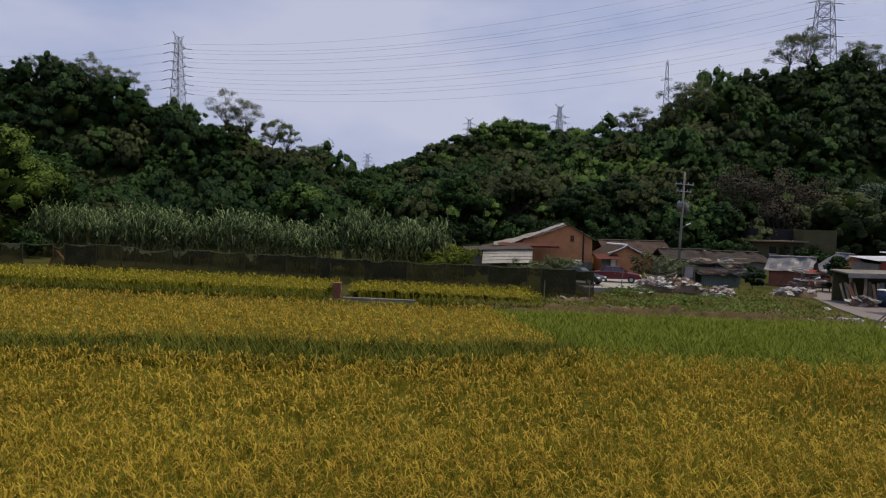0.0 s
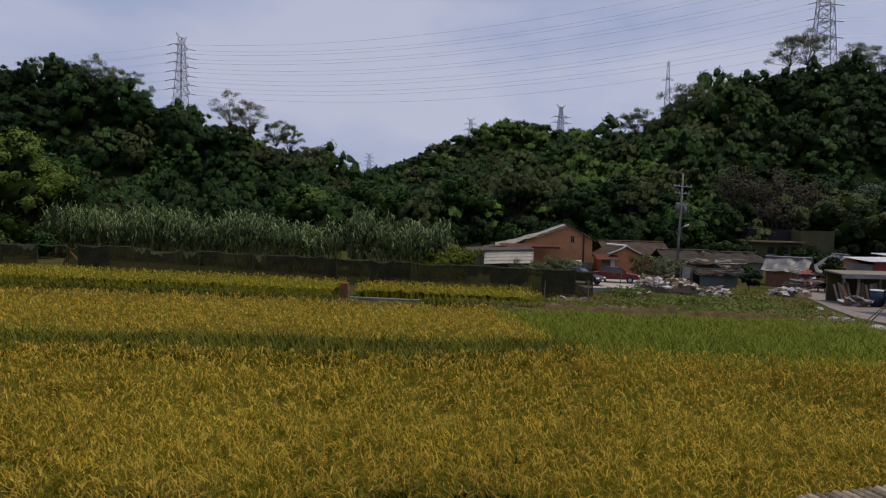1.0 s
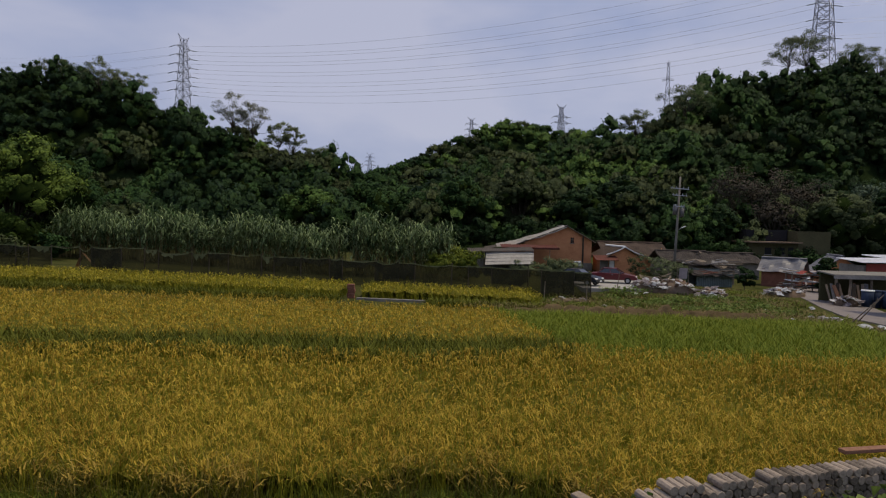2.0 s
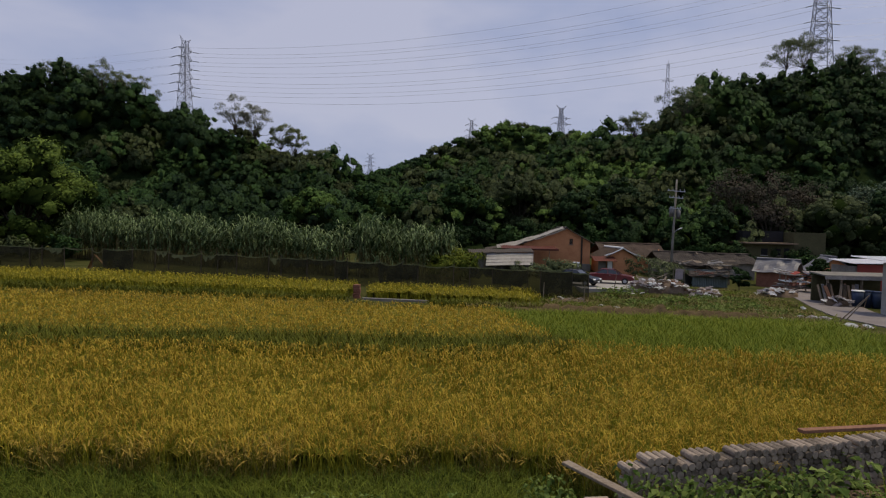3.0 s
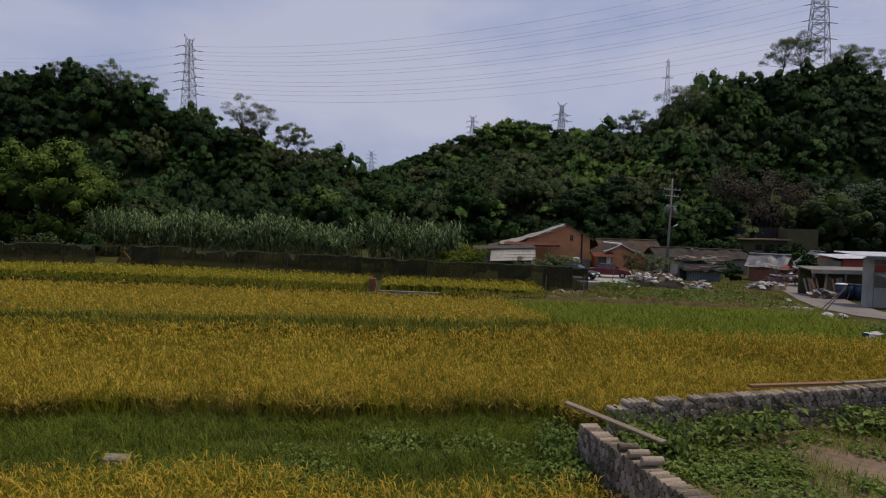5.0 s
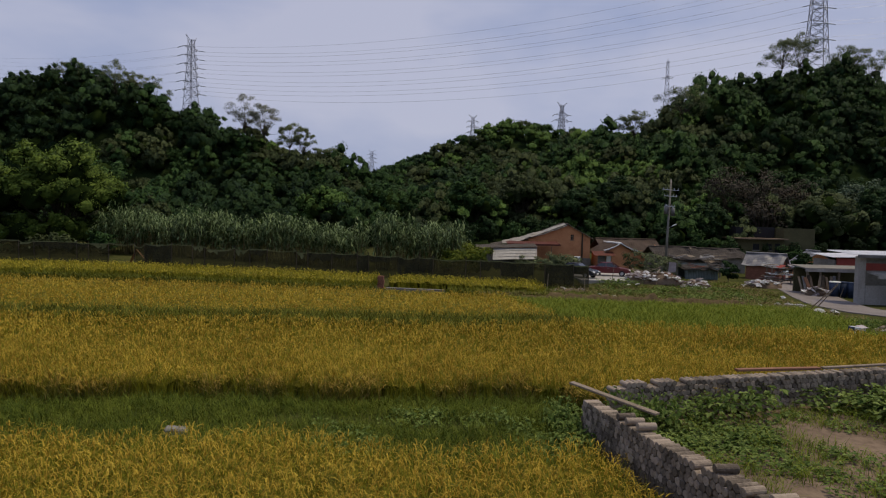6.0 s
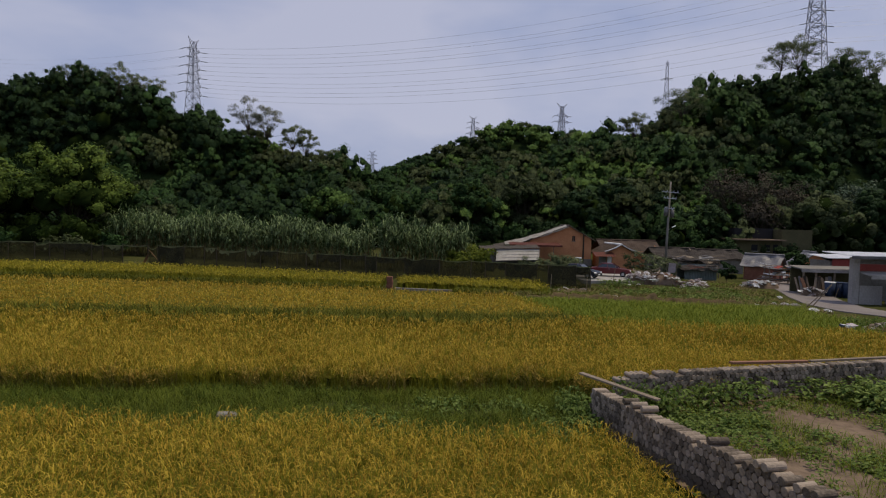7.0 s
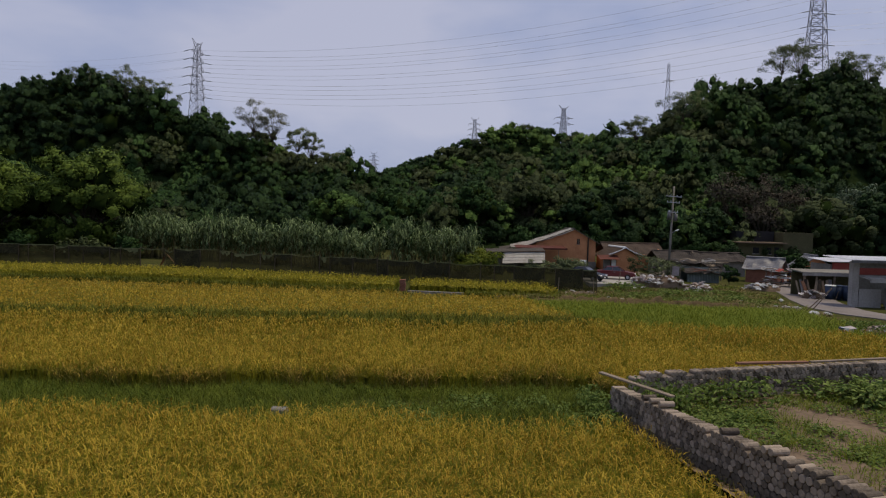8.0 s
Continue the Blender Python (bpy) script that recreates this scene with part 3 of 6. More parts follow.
sow("grass", patchy(p, 0.8, 0.0, 4.0), TUFTS_FAR, [DRY], "dry grass beside the road", "grass", (0.4, 0.8), (1.0, 1.5))

# ---- cylinder walls and the weedy plot ----
RAD, LONG, ROW, PITCH = 0.074, 0.35, 0.133, 0.153


def cylinder_mesh(name, r, ln, bump):
    bm = bmesh.new()
    rings = []
    for x, rr in ((0, r - 0.007), (0.007, r), (ln - 0.007, r), (ln, r - 0.007)):
        rings.append([bm.verts.new((x, rr * math.cos(2 * math.pi * i / 14 + bump), rr * math.sin(2 * math.pi * i / 14 + bump))) for i in range(14)])
    for a, b in zip(rings, rings[1:]):
        for i in range(14):
            bm.faces.new((a[i], a[(i + 1) % 14], b[(i + 1) % 14], b[i]))
    bm.faces.new(rings[0][::-1])
    bm.faces.new(rings[-1])
    bmesh.ops.recalc_face_normals(bm, faces=bm.faces[:])
    me = bpy.data.meshes.new(name)
    bm.to_mesh(me)
    bm.free()
    me.materials.append(CYL)
    return me


CYLINDERS = [cylinder_mesh("concrete_cylinder", RAD, LONG + d, d * 9) for d in (0.0, 0.015, -0.02)]


def cylinder_wall(name, start, end, rows_at, label, joined=0, first=0, last=999, bend=0.0, missing=0.04, lift=lambda along: 0.0):
    """Cylinders stacked like logs from start to end; their axes lie across the wall. The lowest rows, and those outside
    the columns first to last, are joined."""
    a, b = Vector(start), Vector(end)
    run = b - a
    angle = math.degrees(math.atan2(run.y, run.x)) + 90
    wall = thing(name, Matrix.Translation(a) @ pose(0, 0, 0, 0, 0, angle), label, "wall")
    r = random.Random(5)
    columns = int(run.length / PITCH)
    deep = bmesh.new()
    for c in range(columns):
        rows = rows_at(c / columns)
        for k in range(rows):
            if k == rows - 1 and r.random() < missing:
                continue
            along = (c + 0.5 * (k % 2)) * PITCH
            m = Matrix.Translation((bend * along ** 2 + r.uniform(-0.014, 0.012), -along, RAD - 0.03 + k * ROW + lift(along) + r.uniform(-0.004, 0.004))) @ pose(0, 0, 0, r.uniform(0, 360), r.uniform(-1, 1), r.uniform(-2, 2) + math.degrees(2 * bend * along))
            if k < joined or not first <= c <= last:
                if k >= joined - 2:
                    rings = [[deep.verts.new(m @ Vector((x, RAD * math.cos(0.6283 * i), RAD * math.sin(0.6283 * i)))) for i in range(10)] for x in (0, LONG)]
                    for i in range(10):
                        deep.faces.new((rings[0][i], rings[0][(i + 1) % 10], rings[1][(i + 1) % 10], rings[1][i]))
                    deep.faces.new(rings[0][::-1])
                    deep.faces.new(rings[1])
                continue
            ob = new("concrete_cylinder", r.choice(CYLINDERS))
            ob.parent = wall
            ob.matrix_local = m
    if len(deep.verts):
        tagged(part("lower_cylinders", deep, CYL, wall), kind="stuff")
    return wall


cylinder_wall("cylinder_wall", (1.66, 4.75, -0.125), (3.56, -12.0, -0.125), lambda f: 12, "long wall of grey concrete cylinders stacked like logs beside the rice", 7, 0, 58, 0.009, 0.03, lambda along: min(0.2, 0.078 * along - 0.42))
cylinder_wall("cylinder_wall", (14.6, 9.85, 0.14), (2.62, 6.47, 0.14), lambda f: 7 if f < 0.8 or int(f * 40) % 3 else 6, "low wall of grey concrete cylinders stacked behind a weedy plot", 2, 16, 76, 0.0, 0.03)


def loose_cylinder(x, y, z, turn):
    ob = new("concrete_cylinder", CYLINDERS[1])
    ob.matrix_world = pose(x, y, z, 0, 0, turn)
    tagged(ob, "loose grey concrete cylinder lying on top of the wall", "concrete cylinder", "loose cylinders")


for x, y, z, t in ((2.50, -0.42, 1.50, 2), (2.70, -1.70, 1.60, 10), (2.74, -1.88, 1.615, 12), (1.92, 2.75, 1.265, 10), (1.98, 2.38, 1.295, 5), (2.08, 1.98, 1.33, 5)):
    loose_cylinder(x, y, z, t)

plank = part("wooden_plank", boxed((0, 0, 0), (2.5, 0.17, 0.05), None, 0.008), WOOD)
plank.matrix_world = pose(2.30, 4.62, 1.14, 0, 3, -54)
tagged(plank, "weathered grey wooden plank lying across the wall's end", "plank")
board = part("wooden_board", boxed((1.45, 0, 0), (2.9, 0.16, 0.07), None, 0.008), WOOD_RED)
board.matrix_world = pose(6.75, 7.9, 1.10, 0, 1.0, 14.5)
tagged(board, "reddish brown board lying on the low cylinder wall", "board")
board = part("wooden_board", boxed((2.2, 0, 0), (4.4, 0.14, 0.06), None, 0.008), WOOD)
board.matrix_world = pose(9.65, 8.62, 1.06, 0, -0.2, 15.2)
tagged(board, "pale grey board lying on the low cylinder wall", "board")

plot_bm = bmesh.new()
grid = [[plot_bm.verts.new((wall_x(min(4.6, j * 0.5 - 13)) + 0.3 + i * 0.5, j * 0.5 - 13, 0.10 + 0.09 * noise.noise((i * 0.3, j * 0.3, 0)))) for i in range(31)] for j in range(46)]
for j in range(45):
    for i in range(30):
        if j * 0.5 - 13 < 6.3 + 0.27 * i * 0.5 - 0.4:
            plot_bm.faces.new((grid[j][i], grid[j][i + 1], grid[j + 1][i + 1], grid[j + 1][i]))
plot = part("soil_plot", plot_bm, MUD, None, "", True)
tagged(plot, "bare brown soil of a weedy garden plot", "soil", kind="structure")


BROAD = [broad_leaf_clump(rng, 46, 0.34, 0.4, 0.105) for _ in range(6)]
BIGLEAF = [broad_leaf_clump(rng, 30, 0.42, 0.7, 0.18) for _ in range(5)]


def in_plot(p, inset=0.5):
    return p[(p[:, 0] > wall_x(p[:, 1]) + 0.55) & (p[:, 1] < 6.1 + 0.29 * (p[:, 0] - 2.5) - inset)]


p = in_plot(jitter_grid(2.4, 18, -12, 10, 0.24, rng))
bare = np.sin(p[:, 0] * 0.9 + 0.3) * np.sin(p[:, 1] * 0.8 + 1.0) + 0.35 * np.sin(p[:, 0] * 2.1 + p[:, 1] * 2.6)
sow("weeds", p[((bare > 0.3) & (rng.random(len(p)) < 0.55)) | (rng.random(len(p)) < 0.07)], BROAD, [WEED], "low broad-leaved weeds over the garden plot", "weeds", (0.3, 0.75), base=0.06)
sow("grass", p[(bare > -0.45) & (bare < 0.7) & (rng.random(len(p)) < 0.75)], TUFTS, [YOUNG], "thin grass over the garden plot", "grass", (0.5, 1.0), base=0.08)
p = in_plot(jitter_grid(3.0, 18, -12, 10, 0.5, rng), 0.2)
strip = (p[:, 0] - wall_x(p[:, 1]) < 1.3) | (6.1 + 0.29 * (p[:, 0] - 2.5) - p[:, 1] < 1.0)
sow("weeds", p[strip & (rng.random(len(p)) < 0.45)], BIGLEAF, [WEED], "leafy vines growing along the cylinder walls", "weeds", (0.5, 1.1), base=0.1)
p = np.concatenate([jitter_grid(2.9, 4.6, 5.3, 6.3, 0.34, rng), jitter_grid(5.2, 7.0, 6.4, 7.2, 0.45, rng)])
sow("weeds", p, [broad_leaf_clump(rng, 34, 0.34, 0.5, 0.13) for _ in range(4)], [WEED], "leafy vines climbing the low cylinder wall", "weeds", (0.8, 1.7), base=0.1)
p = jitter_grid(10, 14, 6.2, 8.2, 0.4, rng)
sow("weeds", p[p[:, 1] < 5.9 + 0.29 * (p[:, 0] - 2.5)], BIGLEAF, [WEED], "thick patch of dark leafy vines before the low wall", "weeds", (0.7, 1.1), base=0.1)
p = jitter_grid(-4.5, 1.7, 3.4, 6.0, 0.42, rng)
sow("weeds", patchy(p[p[:, 1] > edge_a(p[:, 0]) + 0.2], 1.1, 0.1, 3.0), BROAD, [WEED], "leafy weeds in the grass of the bund", "weeds", (0.5, 0.9))
p = jitter_grid(1.2, 2.1, 3.6, 6.6, 0.3, rng)
sow("weeds", p[p[:, 0] < wall_x(p[:, 1]) + 0.05], BROAD, [WEED], "leafy weeds round the wall's end", "weeds", (0.8, 1.5))
slab = part("concrete_slab", boxed((0, 0, 0), (0.5, 0.3, 0.22), None, 0.04), PLASTER)
slab.matrix_world = pose(-7.75, 4.3, 0.17, 0, 6, 14)
tagged(slab, "small pale concrete slab in the grassy bund", "slab")

# ---- net fence ----


def fence_y(x):
    return 51.5 - 0.06 * (x + 30) - 0.0016 * (x + 30) ** 2 if x > -30 else 51.5 - 0.1 * (x + 30)


fence = thing("net_fence", Matrix.Identity(4), "long sagging fence of black shade net on thin posts", "fence")
r = random.Random(11)
stations = [-74 + 2.05 * i + (0.55 * math.sin(i * 2.3) if 0 < i < 42 else 0) for i in range(43)]
stations[-1] -= 0.7
for i, x in enumerate(stations):
    y, high = fence_y(x), 2.15 + 0.15 * float(smooth(-30, 12, x))
    z = land1(x, y)
    bm = bmesh.new()
    beam(bm, (x, y - 0.1, z - 0.2), (x + r.uniform(-0.06, 0.06), y - 0.1, z + high + r.uniform(0.0, 0.18)), 0.09, 0.08, 6)
    part("post", bm, BARK, fence)
    if i + 1 == len(stations):
        continue
    x2 = stations[i + 1]
    y2 = fence_y(x2)
    bm = bmesh.new()
    lines = []
    low, sag = r.uniform(0.0, 0.16), r.choice((0.02, 0.04, 0.06, 0.1, 0.16, 0.32))
    if x < -32.6 < x2:
        sag = 1.25          # here the net is torn away
    for j in range(9):
        line = []
        for k in range(11):
            f, g = k / 10, j / 8
            top = high - low - sag * 4 * f * (1 - f) + 0.05 * noise.noise((x * 3 + f * 5, 0, 0))
            fold = 0.14 * noise.noise((x + f * 3.1, g * 1.4, 2.0)) + 0.06 * math.sin(f * 11 + i) * (1 - 0.4 * g) + 0.05 * noise.noise((x * 2 + f * 14, g * 3, 5.0))
            line.append(bm.verts.new((x + f * (x2 - x), y + f * (y2 - y) - 0.02 + fold, land1(x + f * (x2 - x), y) + 0.02 + top * g)))
        lines.append(line)
    for j in range(8):
        for k in range(10):
            bm.faces.new((lines[j][k], lines[j][k + 1], lines[j + 1][k + 1], lines[j + 1][k]))
    if sag < 1:
        part("net_panel", bm, NET, fence, "", True)
    else:
        bm.free()
    bm = bmesh.new()
    tube(bm, [Vector((x + k / 6 * (x2 - x), y + k / 6 * (y2 - y) - 0.16, land1(x, y) + high - low - (sag if sag < 1 else 0.1) * 4 * k / 6 * (1 - k / 6) + 0.04)) for k in range(7)], 0.02, 4)
    part("top_rope", bm, BARK, fence, "dark rope along the top of the net")
    if sag < 1 and r.random() < 0.62:
        bm = bmesh.new()
        hang = r.choice((0.25, 0.35, 0.5, 0.6, 0.85, 0.95))
        rows = []
        for q in range(5):
            rows.append([bm.verts.new((x + (k / 10) * (x2 - x), y + (k / 10) * (y2 - y) - 0.13 - 0.05 * math.sin(k * 1.3 + i) * q / 4, land1(x, y) + (high - low - sag * 4 * (k / 10) * (1 - k / 10)) * (1 - q / 4 * (hang + 0.28 * noise.noise((x * 1.7 + k * 0.45, 3.0, 0.0)))) + 0.03)) for k in range(11)])
        for u, v in zip(rows, rows[1:]):
            for k in range(10):
                bm.faces.new((u[k], u[k + 1], v[k + 1], v[k]))
        part("net_overlap", bm, NET_DARK, fence, "doubled net folded over the top wire", True)
    bm = bmesh.new()
    hem = [[bm.verts.new((x + k / 10 * (x2 - x), y + k / 10 * (y2 - y) - 0.17, land1(x, y) + high - low - (sag if sag < 1 else 0.15) * 4 * k / 10 * (1 - k / 10) + 0.05 - q * (0.06 + 0.09 * abs(noise.noise((x * 3 + k * 0.6, 7.0, 0.0)))))) for k in range(11)] for q in (0, 1)]
    for k in range(10):
        bm.faces.new((hem[0][k], hem[0][k + 1], hem[1][k + 1], hem[1][k]))
    part("hem", bm, NET_PALE, fence, "faded pale hem along the top of the net", True)
    if r.random() < 0.5 and sag < 1:
        bm = bmesh.new()
        drop = [r.uniform(0.15, 0.6) * (0.3 + math.sin(math.pi * k / 8)) for k in range(9)]
        rows = [[bm.verts.new((x + (0.1 + 0.8 * k / 8) * (x2 - x), y - 0.12 - 0.03 * math.sin(k), land1(x, y) + high - low - sag * 0.8 - q * drop[k] + 0.06)) for k in range(9)] for q in (0, 0.5, 1)]
        for u, v in zip(rows, rows[1:]):
            for k in range(8):
                bm.faces.new((u[k], u[k + 1], v[k + 1], v[k]))
        part("net_flap", bm, NET_PALE, fence, "faded pale strip of cloth folded over the top", True)

stub = thing("brick_pier", pose(-6.8, 40.4, land1(-6.8, 40.4)), "short red brick pier between two paddies", "pier")
for k in range(8):
    part("brick", boxed((0.03 * math.sin(k * 5), 0, 0.06 + k * 0.125), (0.5, 0.42, 0.115), None, 0.012), BRICK_OLD, stub)
tent = bmesh.new()
rows = [[tent.verts.new((f * 0.9, 0.5 * abs(f) + g * 0.5, 1.35 * (1 - abs(f)) - 0.15 * g + 0.1 * noise.noise((f * 2, g * 2, 1.0)))) for f in (-1, -0.6, -0.3, 0, 0.3, 0.6, 1)] for g in (0, 0.5, 1)]
for u, v in zip(rows, rows[1:]):
    for k in range(6):
        tent.faces.new((u[k], u[k + 1], v[k + 1], v[k]))
sheet = part("canvas_sheet", tent, CLOTH_TAN)
sheet.matrix_world = pose(-32.6, fence_y(-32.6) + 0.3, land1(-32.6, 52.4) + 0.25)
tagged(sheet, "tan canvas sheet propped up behind a tear in the net", "canvas sheet")
slab = part("concrete_kerb", boxed((2.4, 0, 0.0), (4.8, 0.25, 0.26), None, 0.03), PLASTER)
slab.matrix_world = pose(-6.3, 39.4, land1(-4, 39.4) + 0.1, 0, 1.0, 0)
tagged(slab, "weathered concrete edge of a paddy ditch", "kerb", kind="structure")

# ---- cane ----
CANES = []
for _ in range(8):
    stalk = strips(rng, 5, 0.2, 3.1, 0.05, 0.12, 1.0, stiff=0.12, material=1)
    leaves = merged(*[strips(rng, n, 0.22, ln, 0.105, 2.7, 1.0, lift=h, steps=4, stiff=1.0) for n, ln, h in ((3, 1.1, 1.5), (5, 1.3, 2.3), (9, 1.5, 3.0), (10, 1.5, 3.6), (7, 1.2, 4.0))])
    CANES.append(merged(stalk, leaves))
p = jitter_grid(-46, 0.2, 53, 77, 0.85, rng)
front = 57.5 + np.where(p[:, 0] < -12, -0.30 * (p[:, 0] + 12), 0)
gap = (np.abs(p[:, 0] + 10.2) < 0.8)
keep = (p[:, 1] > front) & (p[:, 1] < front + 6.5) & ~gap
p = p[keep]
block = np.where(p[:, 0] > -10, 1.12, np.where(p[:, 0] < -30, 1.05, 1.0))
n = len(p)
v, f, m = scatter(CANES, np.column_stack([p, land(p[:, 0], p[:, 1])]), rng.uniform(0, 6.28, n), np.column_stack([rng.uniform(0.9, 1.3, n), 1.2 * block * (1 + 0.10 * np.sin(p[:, 0] * 0.55) + 0.06 * np.sin(p[:, 0] * 1.7 + 1)) * rng.uniform(0.84, 1.1, n)]), rng.integers(0, 8, n), rng.normal(0, 0.06, (n, 2)))
tagged(quads_mesh("cane_field", v, f, [CANE, CANE_DRY], m), "tall cane grass with drooping silvery green leaves behind the fence", "cane", kind="stuff")

# ---- trees ----


def crown_cloud(r, lobes, leaves, size, mat_id=0, upper=0.25):
    """Small leaf blades on the outside of a few lobes (middle, radius): verts, quads, material numbers."""
    c = np.array([q[0] for q in lobes], float)
    rad = np.array([q[1] for q in lobes], float)
    pick = r.choice(len(lobes), leaves, p=rad ** 2 / np.sum(rad ** 2))
    d = r.normal(0, 1, (leaves, 3))
    d[:, 2] = np.abs(d[:, 2]) * np.where(r.random(leaves) < upper, -0.6, 1.0)
    d /= np.linalg.norm(d, axis=1)[:, None]
    mid = c[pick] + d * (rad[pick] * r.uniform(0.75, 1.35, leaves))[:, None] * np.array([1, 1, 0.75])
    nrm = d + r.normal(0, 0.28, (leaves, 3)) + [0, 0, 0.3]
    nrm /= np.linalg.norm(nrm, axis=1)[:, None]
    u = np.cross(nrm, r.normal(0, 1, (leaves, 3)))
    u /= np.linalg.norm(u, axis=1)[:, None]
    w = np.cross(nrm, u)
    ln = (size * r.uniform(0.6, 1.4, leaves))[:, None]
    v = np.stack([mid - u * ln, mid - w * ln * 0.55, mid + u * ln - nrm * ln * 0.3, mid + w * ln * 0.55], axis=1).reshape(-1, 3)
    return (v, np.arange(leaves * 4).reshape(-1, 4), np.full(leaves, mat_id)), np.repeat(nrm, 4, axis=0)


def crown_mesh(leaves, lumps, mats, parent):
    """The crown of one tree out of leaf blades with their normals and lumps (middle, radius, material number)."""
    r = np.random.default_rng(len(lumps))
    sets, normals = [leaves[0]], [leaves[1]]
    for c, q, m in lumps:
        v, f, k = blob(c, q, m, r, 4, 4)
        sets.append((v, f[:, ::-1], k))
        d = v - np.array(c)
        normals.append(d / np.linalg.norm(d, axis=1)[:, None])
    v, f, m = merged(*sets)
    whole = v - np.array([0, 0, 0.4 * np.max(v[:, 2])])
    whole /= np.linalg.norm(whole, axis=1)[:, None]
    facing = 0.45 * np.concatenate(normals) + 0.55 * whole
    return quads_mesh("crown", v, f, mats, m, parent, normals=facing / (np.linalg.norm(facing, axis=1)[:, None] + 1e-6))


def blob(centre, rad, mat_id, r, sides=6, rings=5):
    """A lumpy clump of foliage."""
    vs, fs = [], []
    off = r.uniform(0, 6.28)
    for j in range(rings):
        t = math.pi * min(max(j / (rings - 1), 0.06), 0.94)
        for i in range(sides):
            a = off + 2 * math.pi * (i + 0.5 * (j % 2)) / sides
            q = rad * r.uniform(0.82, 1.18)
            vs.append([centre[0] + q * math.sin(t) * math.cos(a), centre[1] + q * math.sin(t) * math.sin(a), centre[2] + 0.85 * q * math.cos(t)])
    for j in range(rings - 1):
        for i in range(sides):
            fs.append([j * sides + i, j * sides + (i + 1) % sides, (j + 1) * sides + (i + 1) % sides, (j + 1) * sides + i])
    return np.array(vs), np.array(fs), np.full(len(fs), mat_id)


def clumps(lobes, r, each, share=0.46):
    """Smaller clumps over the upper outside of the lobes."""
    out = []
    for c, rad in lobes:
        for _ in range(each):
            d = r.normal(0, 1, 3)
            d[2] = abs(d[2]) * 0.9 - 0.15
            d /= np.linalg.norm(d)
            out.append((tuple(np.array(c) + d * rad * 0.72), rad * share * r.uniform(0.75, 1.2)))
    return out


def leaf_tris(r, tufts, leaves, size, mat_id, heart):
    """Three-cornered leaf sprays over the outside of small clumps, and for each one a middle between its clump's and the crown's."""
    c = np.array([q[0] for q in tufts], float)
    rad = np.array([q[1] for q in tufts], float)
    pick = r.choice(len(tufts), leaves, p=rad ** 2 / np.sum(rad ** 2))
    d = r.normal(0, 1, (leaves, 3))
    d[:, 2] = np.abs(d[:, 2]) * 1.1 - 0.25
    d /= np.linalg.norm(d, axis=1)[:, None]
    mid = c[pick] + d * (rad[pick] * r.uniform(0.85, 1.32, leaves))[:, None] * [1, 1, 0.8]
    nrm = d + r.normal(0, 0.45, (leaves, 3)) + [0, 0, 0.2]
    nrm /= np.linalg.norm(nrm, axis=1)[:, None]
    u = np.cross(nrm, r.normal(0, 1, (leaves, 3)))
    u /= np.linalg.norm(u, axis=1)[:, None]
    w = np.cross(nrm, u)
    ln = (size * r.uniform(0.6, 1.4, leaves))[:, None]
    v = np.stack([mid - u * ln * 0.6, mid + u * ln * 0.8 - w * ln * 0.4 - nrm * ln * 0.25, mid + w * ln * 0.62], axis=1).reshape(-1, 3)
    away = 0.3 * c[pick] + 0.7 * heart + r.normal(0, 0.10, (leaves, 3))
    return (v, np.arange(leaves * 3).reshape(-1, 3), np.full(leaves, mat_id)), np.repeat(away, 3, axis=0)


def as_tris(part_set):
    v, f, m = part_set
    return v, np.concatenate([f[:, [0, 2, 1]], f[:, [0, 3, 2]]]), np.concatenate([m, m])


def forest_tree(r, leaves, size, mat_id, lumps=6, each=4, form="round", sides=4):
    """One tree of the woods: verts, triangles, material numbers; and for each vertex the middle that it faces away from."""
    heart = np.array([0, 0, 0.35])
    if form == "plume":
        lobes = []
        for k in range(6):
            a, out = k * 1.05 + r.uniform(-0.3, 0.3), r.uniform(0.7, 1.15)
            for z, q, d in ((0.35, 0.28, 0.30), (0.62, 0.28, 0.34), (0.86, 0.25, 0.42), (1.02, 0.20, 0.52)):
                lobes.append(((out * d * math.cos(a), out * d * math.sin(a), z * r.uniform(0.85, 1.1)), q))
        tufts = clumps(lobes, r, max(1, each // 2), 0.58)
    else:
        lobes = [((0, 0, 0.92 + r.uniform(-0.06, 0.1)), r.uniform(0.36, 0.46))]
        for k in range(lumps):
            a, d = k * 2.4 + r.uniform(-0.3, 0.3), 0.72 * math.sqrt((k + 0.7) / lumps)
            high = r.uniform(0.62, 0.85) if form == "flat" else 0.98 - 0.75 * d ** 1.5 - r.uniform(0, 0.2)
            lobes.append(((d * math.cos(a), d * math.sin(a), high), r.uniform(0.24, 0.38)))
        skirt = [((0.66 * math.cos(k * 1.26), 0.66 * math.sin(k * 1.26), 0.18), 0.24) for k in range(5 if each > 2 else 0)]
        tufts = clumps(lobes, r, each, 0.5 if each > 2 else 0.66) + skirt
    spray, away = leaf_tris(r, tufts, leaves, size, mat_id, heart)
    sets, centres = [spray], [away]
    # The first lump, material 4, carries the crown's inner shade in its colour.
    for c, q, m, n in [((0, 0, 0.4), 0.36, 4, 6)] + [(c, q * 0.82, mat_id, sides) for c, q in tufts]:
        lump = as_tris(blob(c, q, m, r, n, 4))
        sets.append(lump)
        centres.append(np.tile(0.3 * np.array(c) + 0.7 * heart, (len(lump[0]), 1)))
    return merged(*sets), np.concatenate(centres)


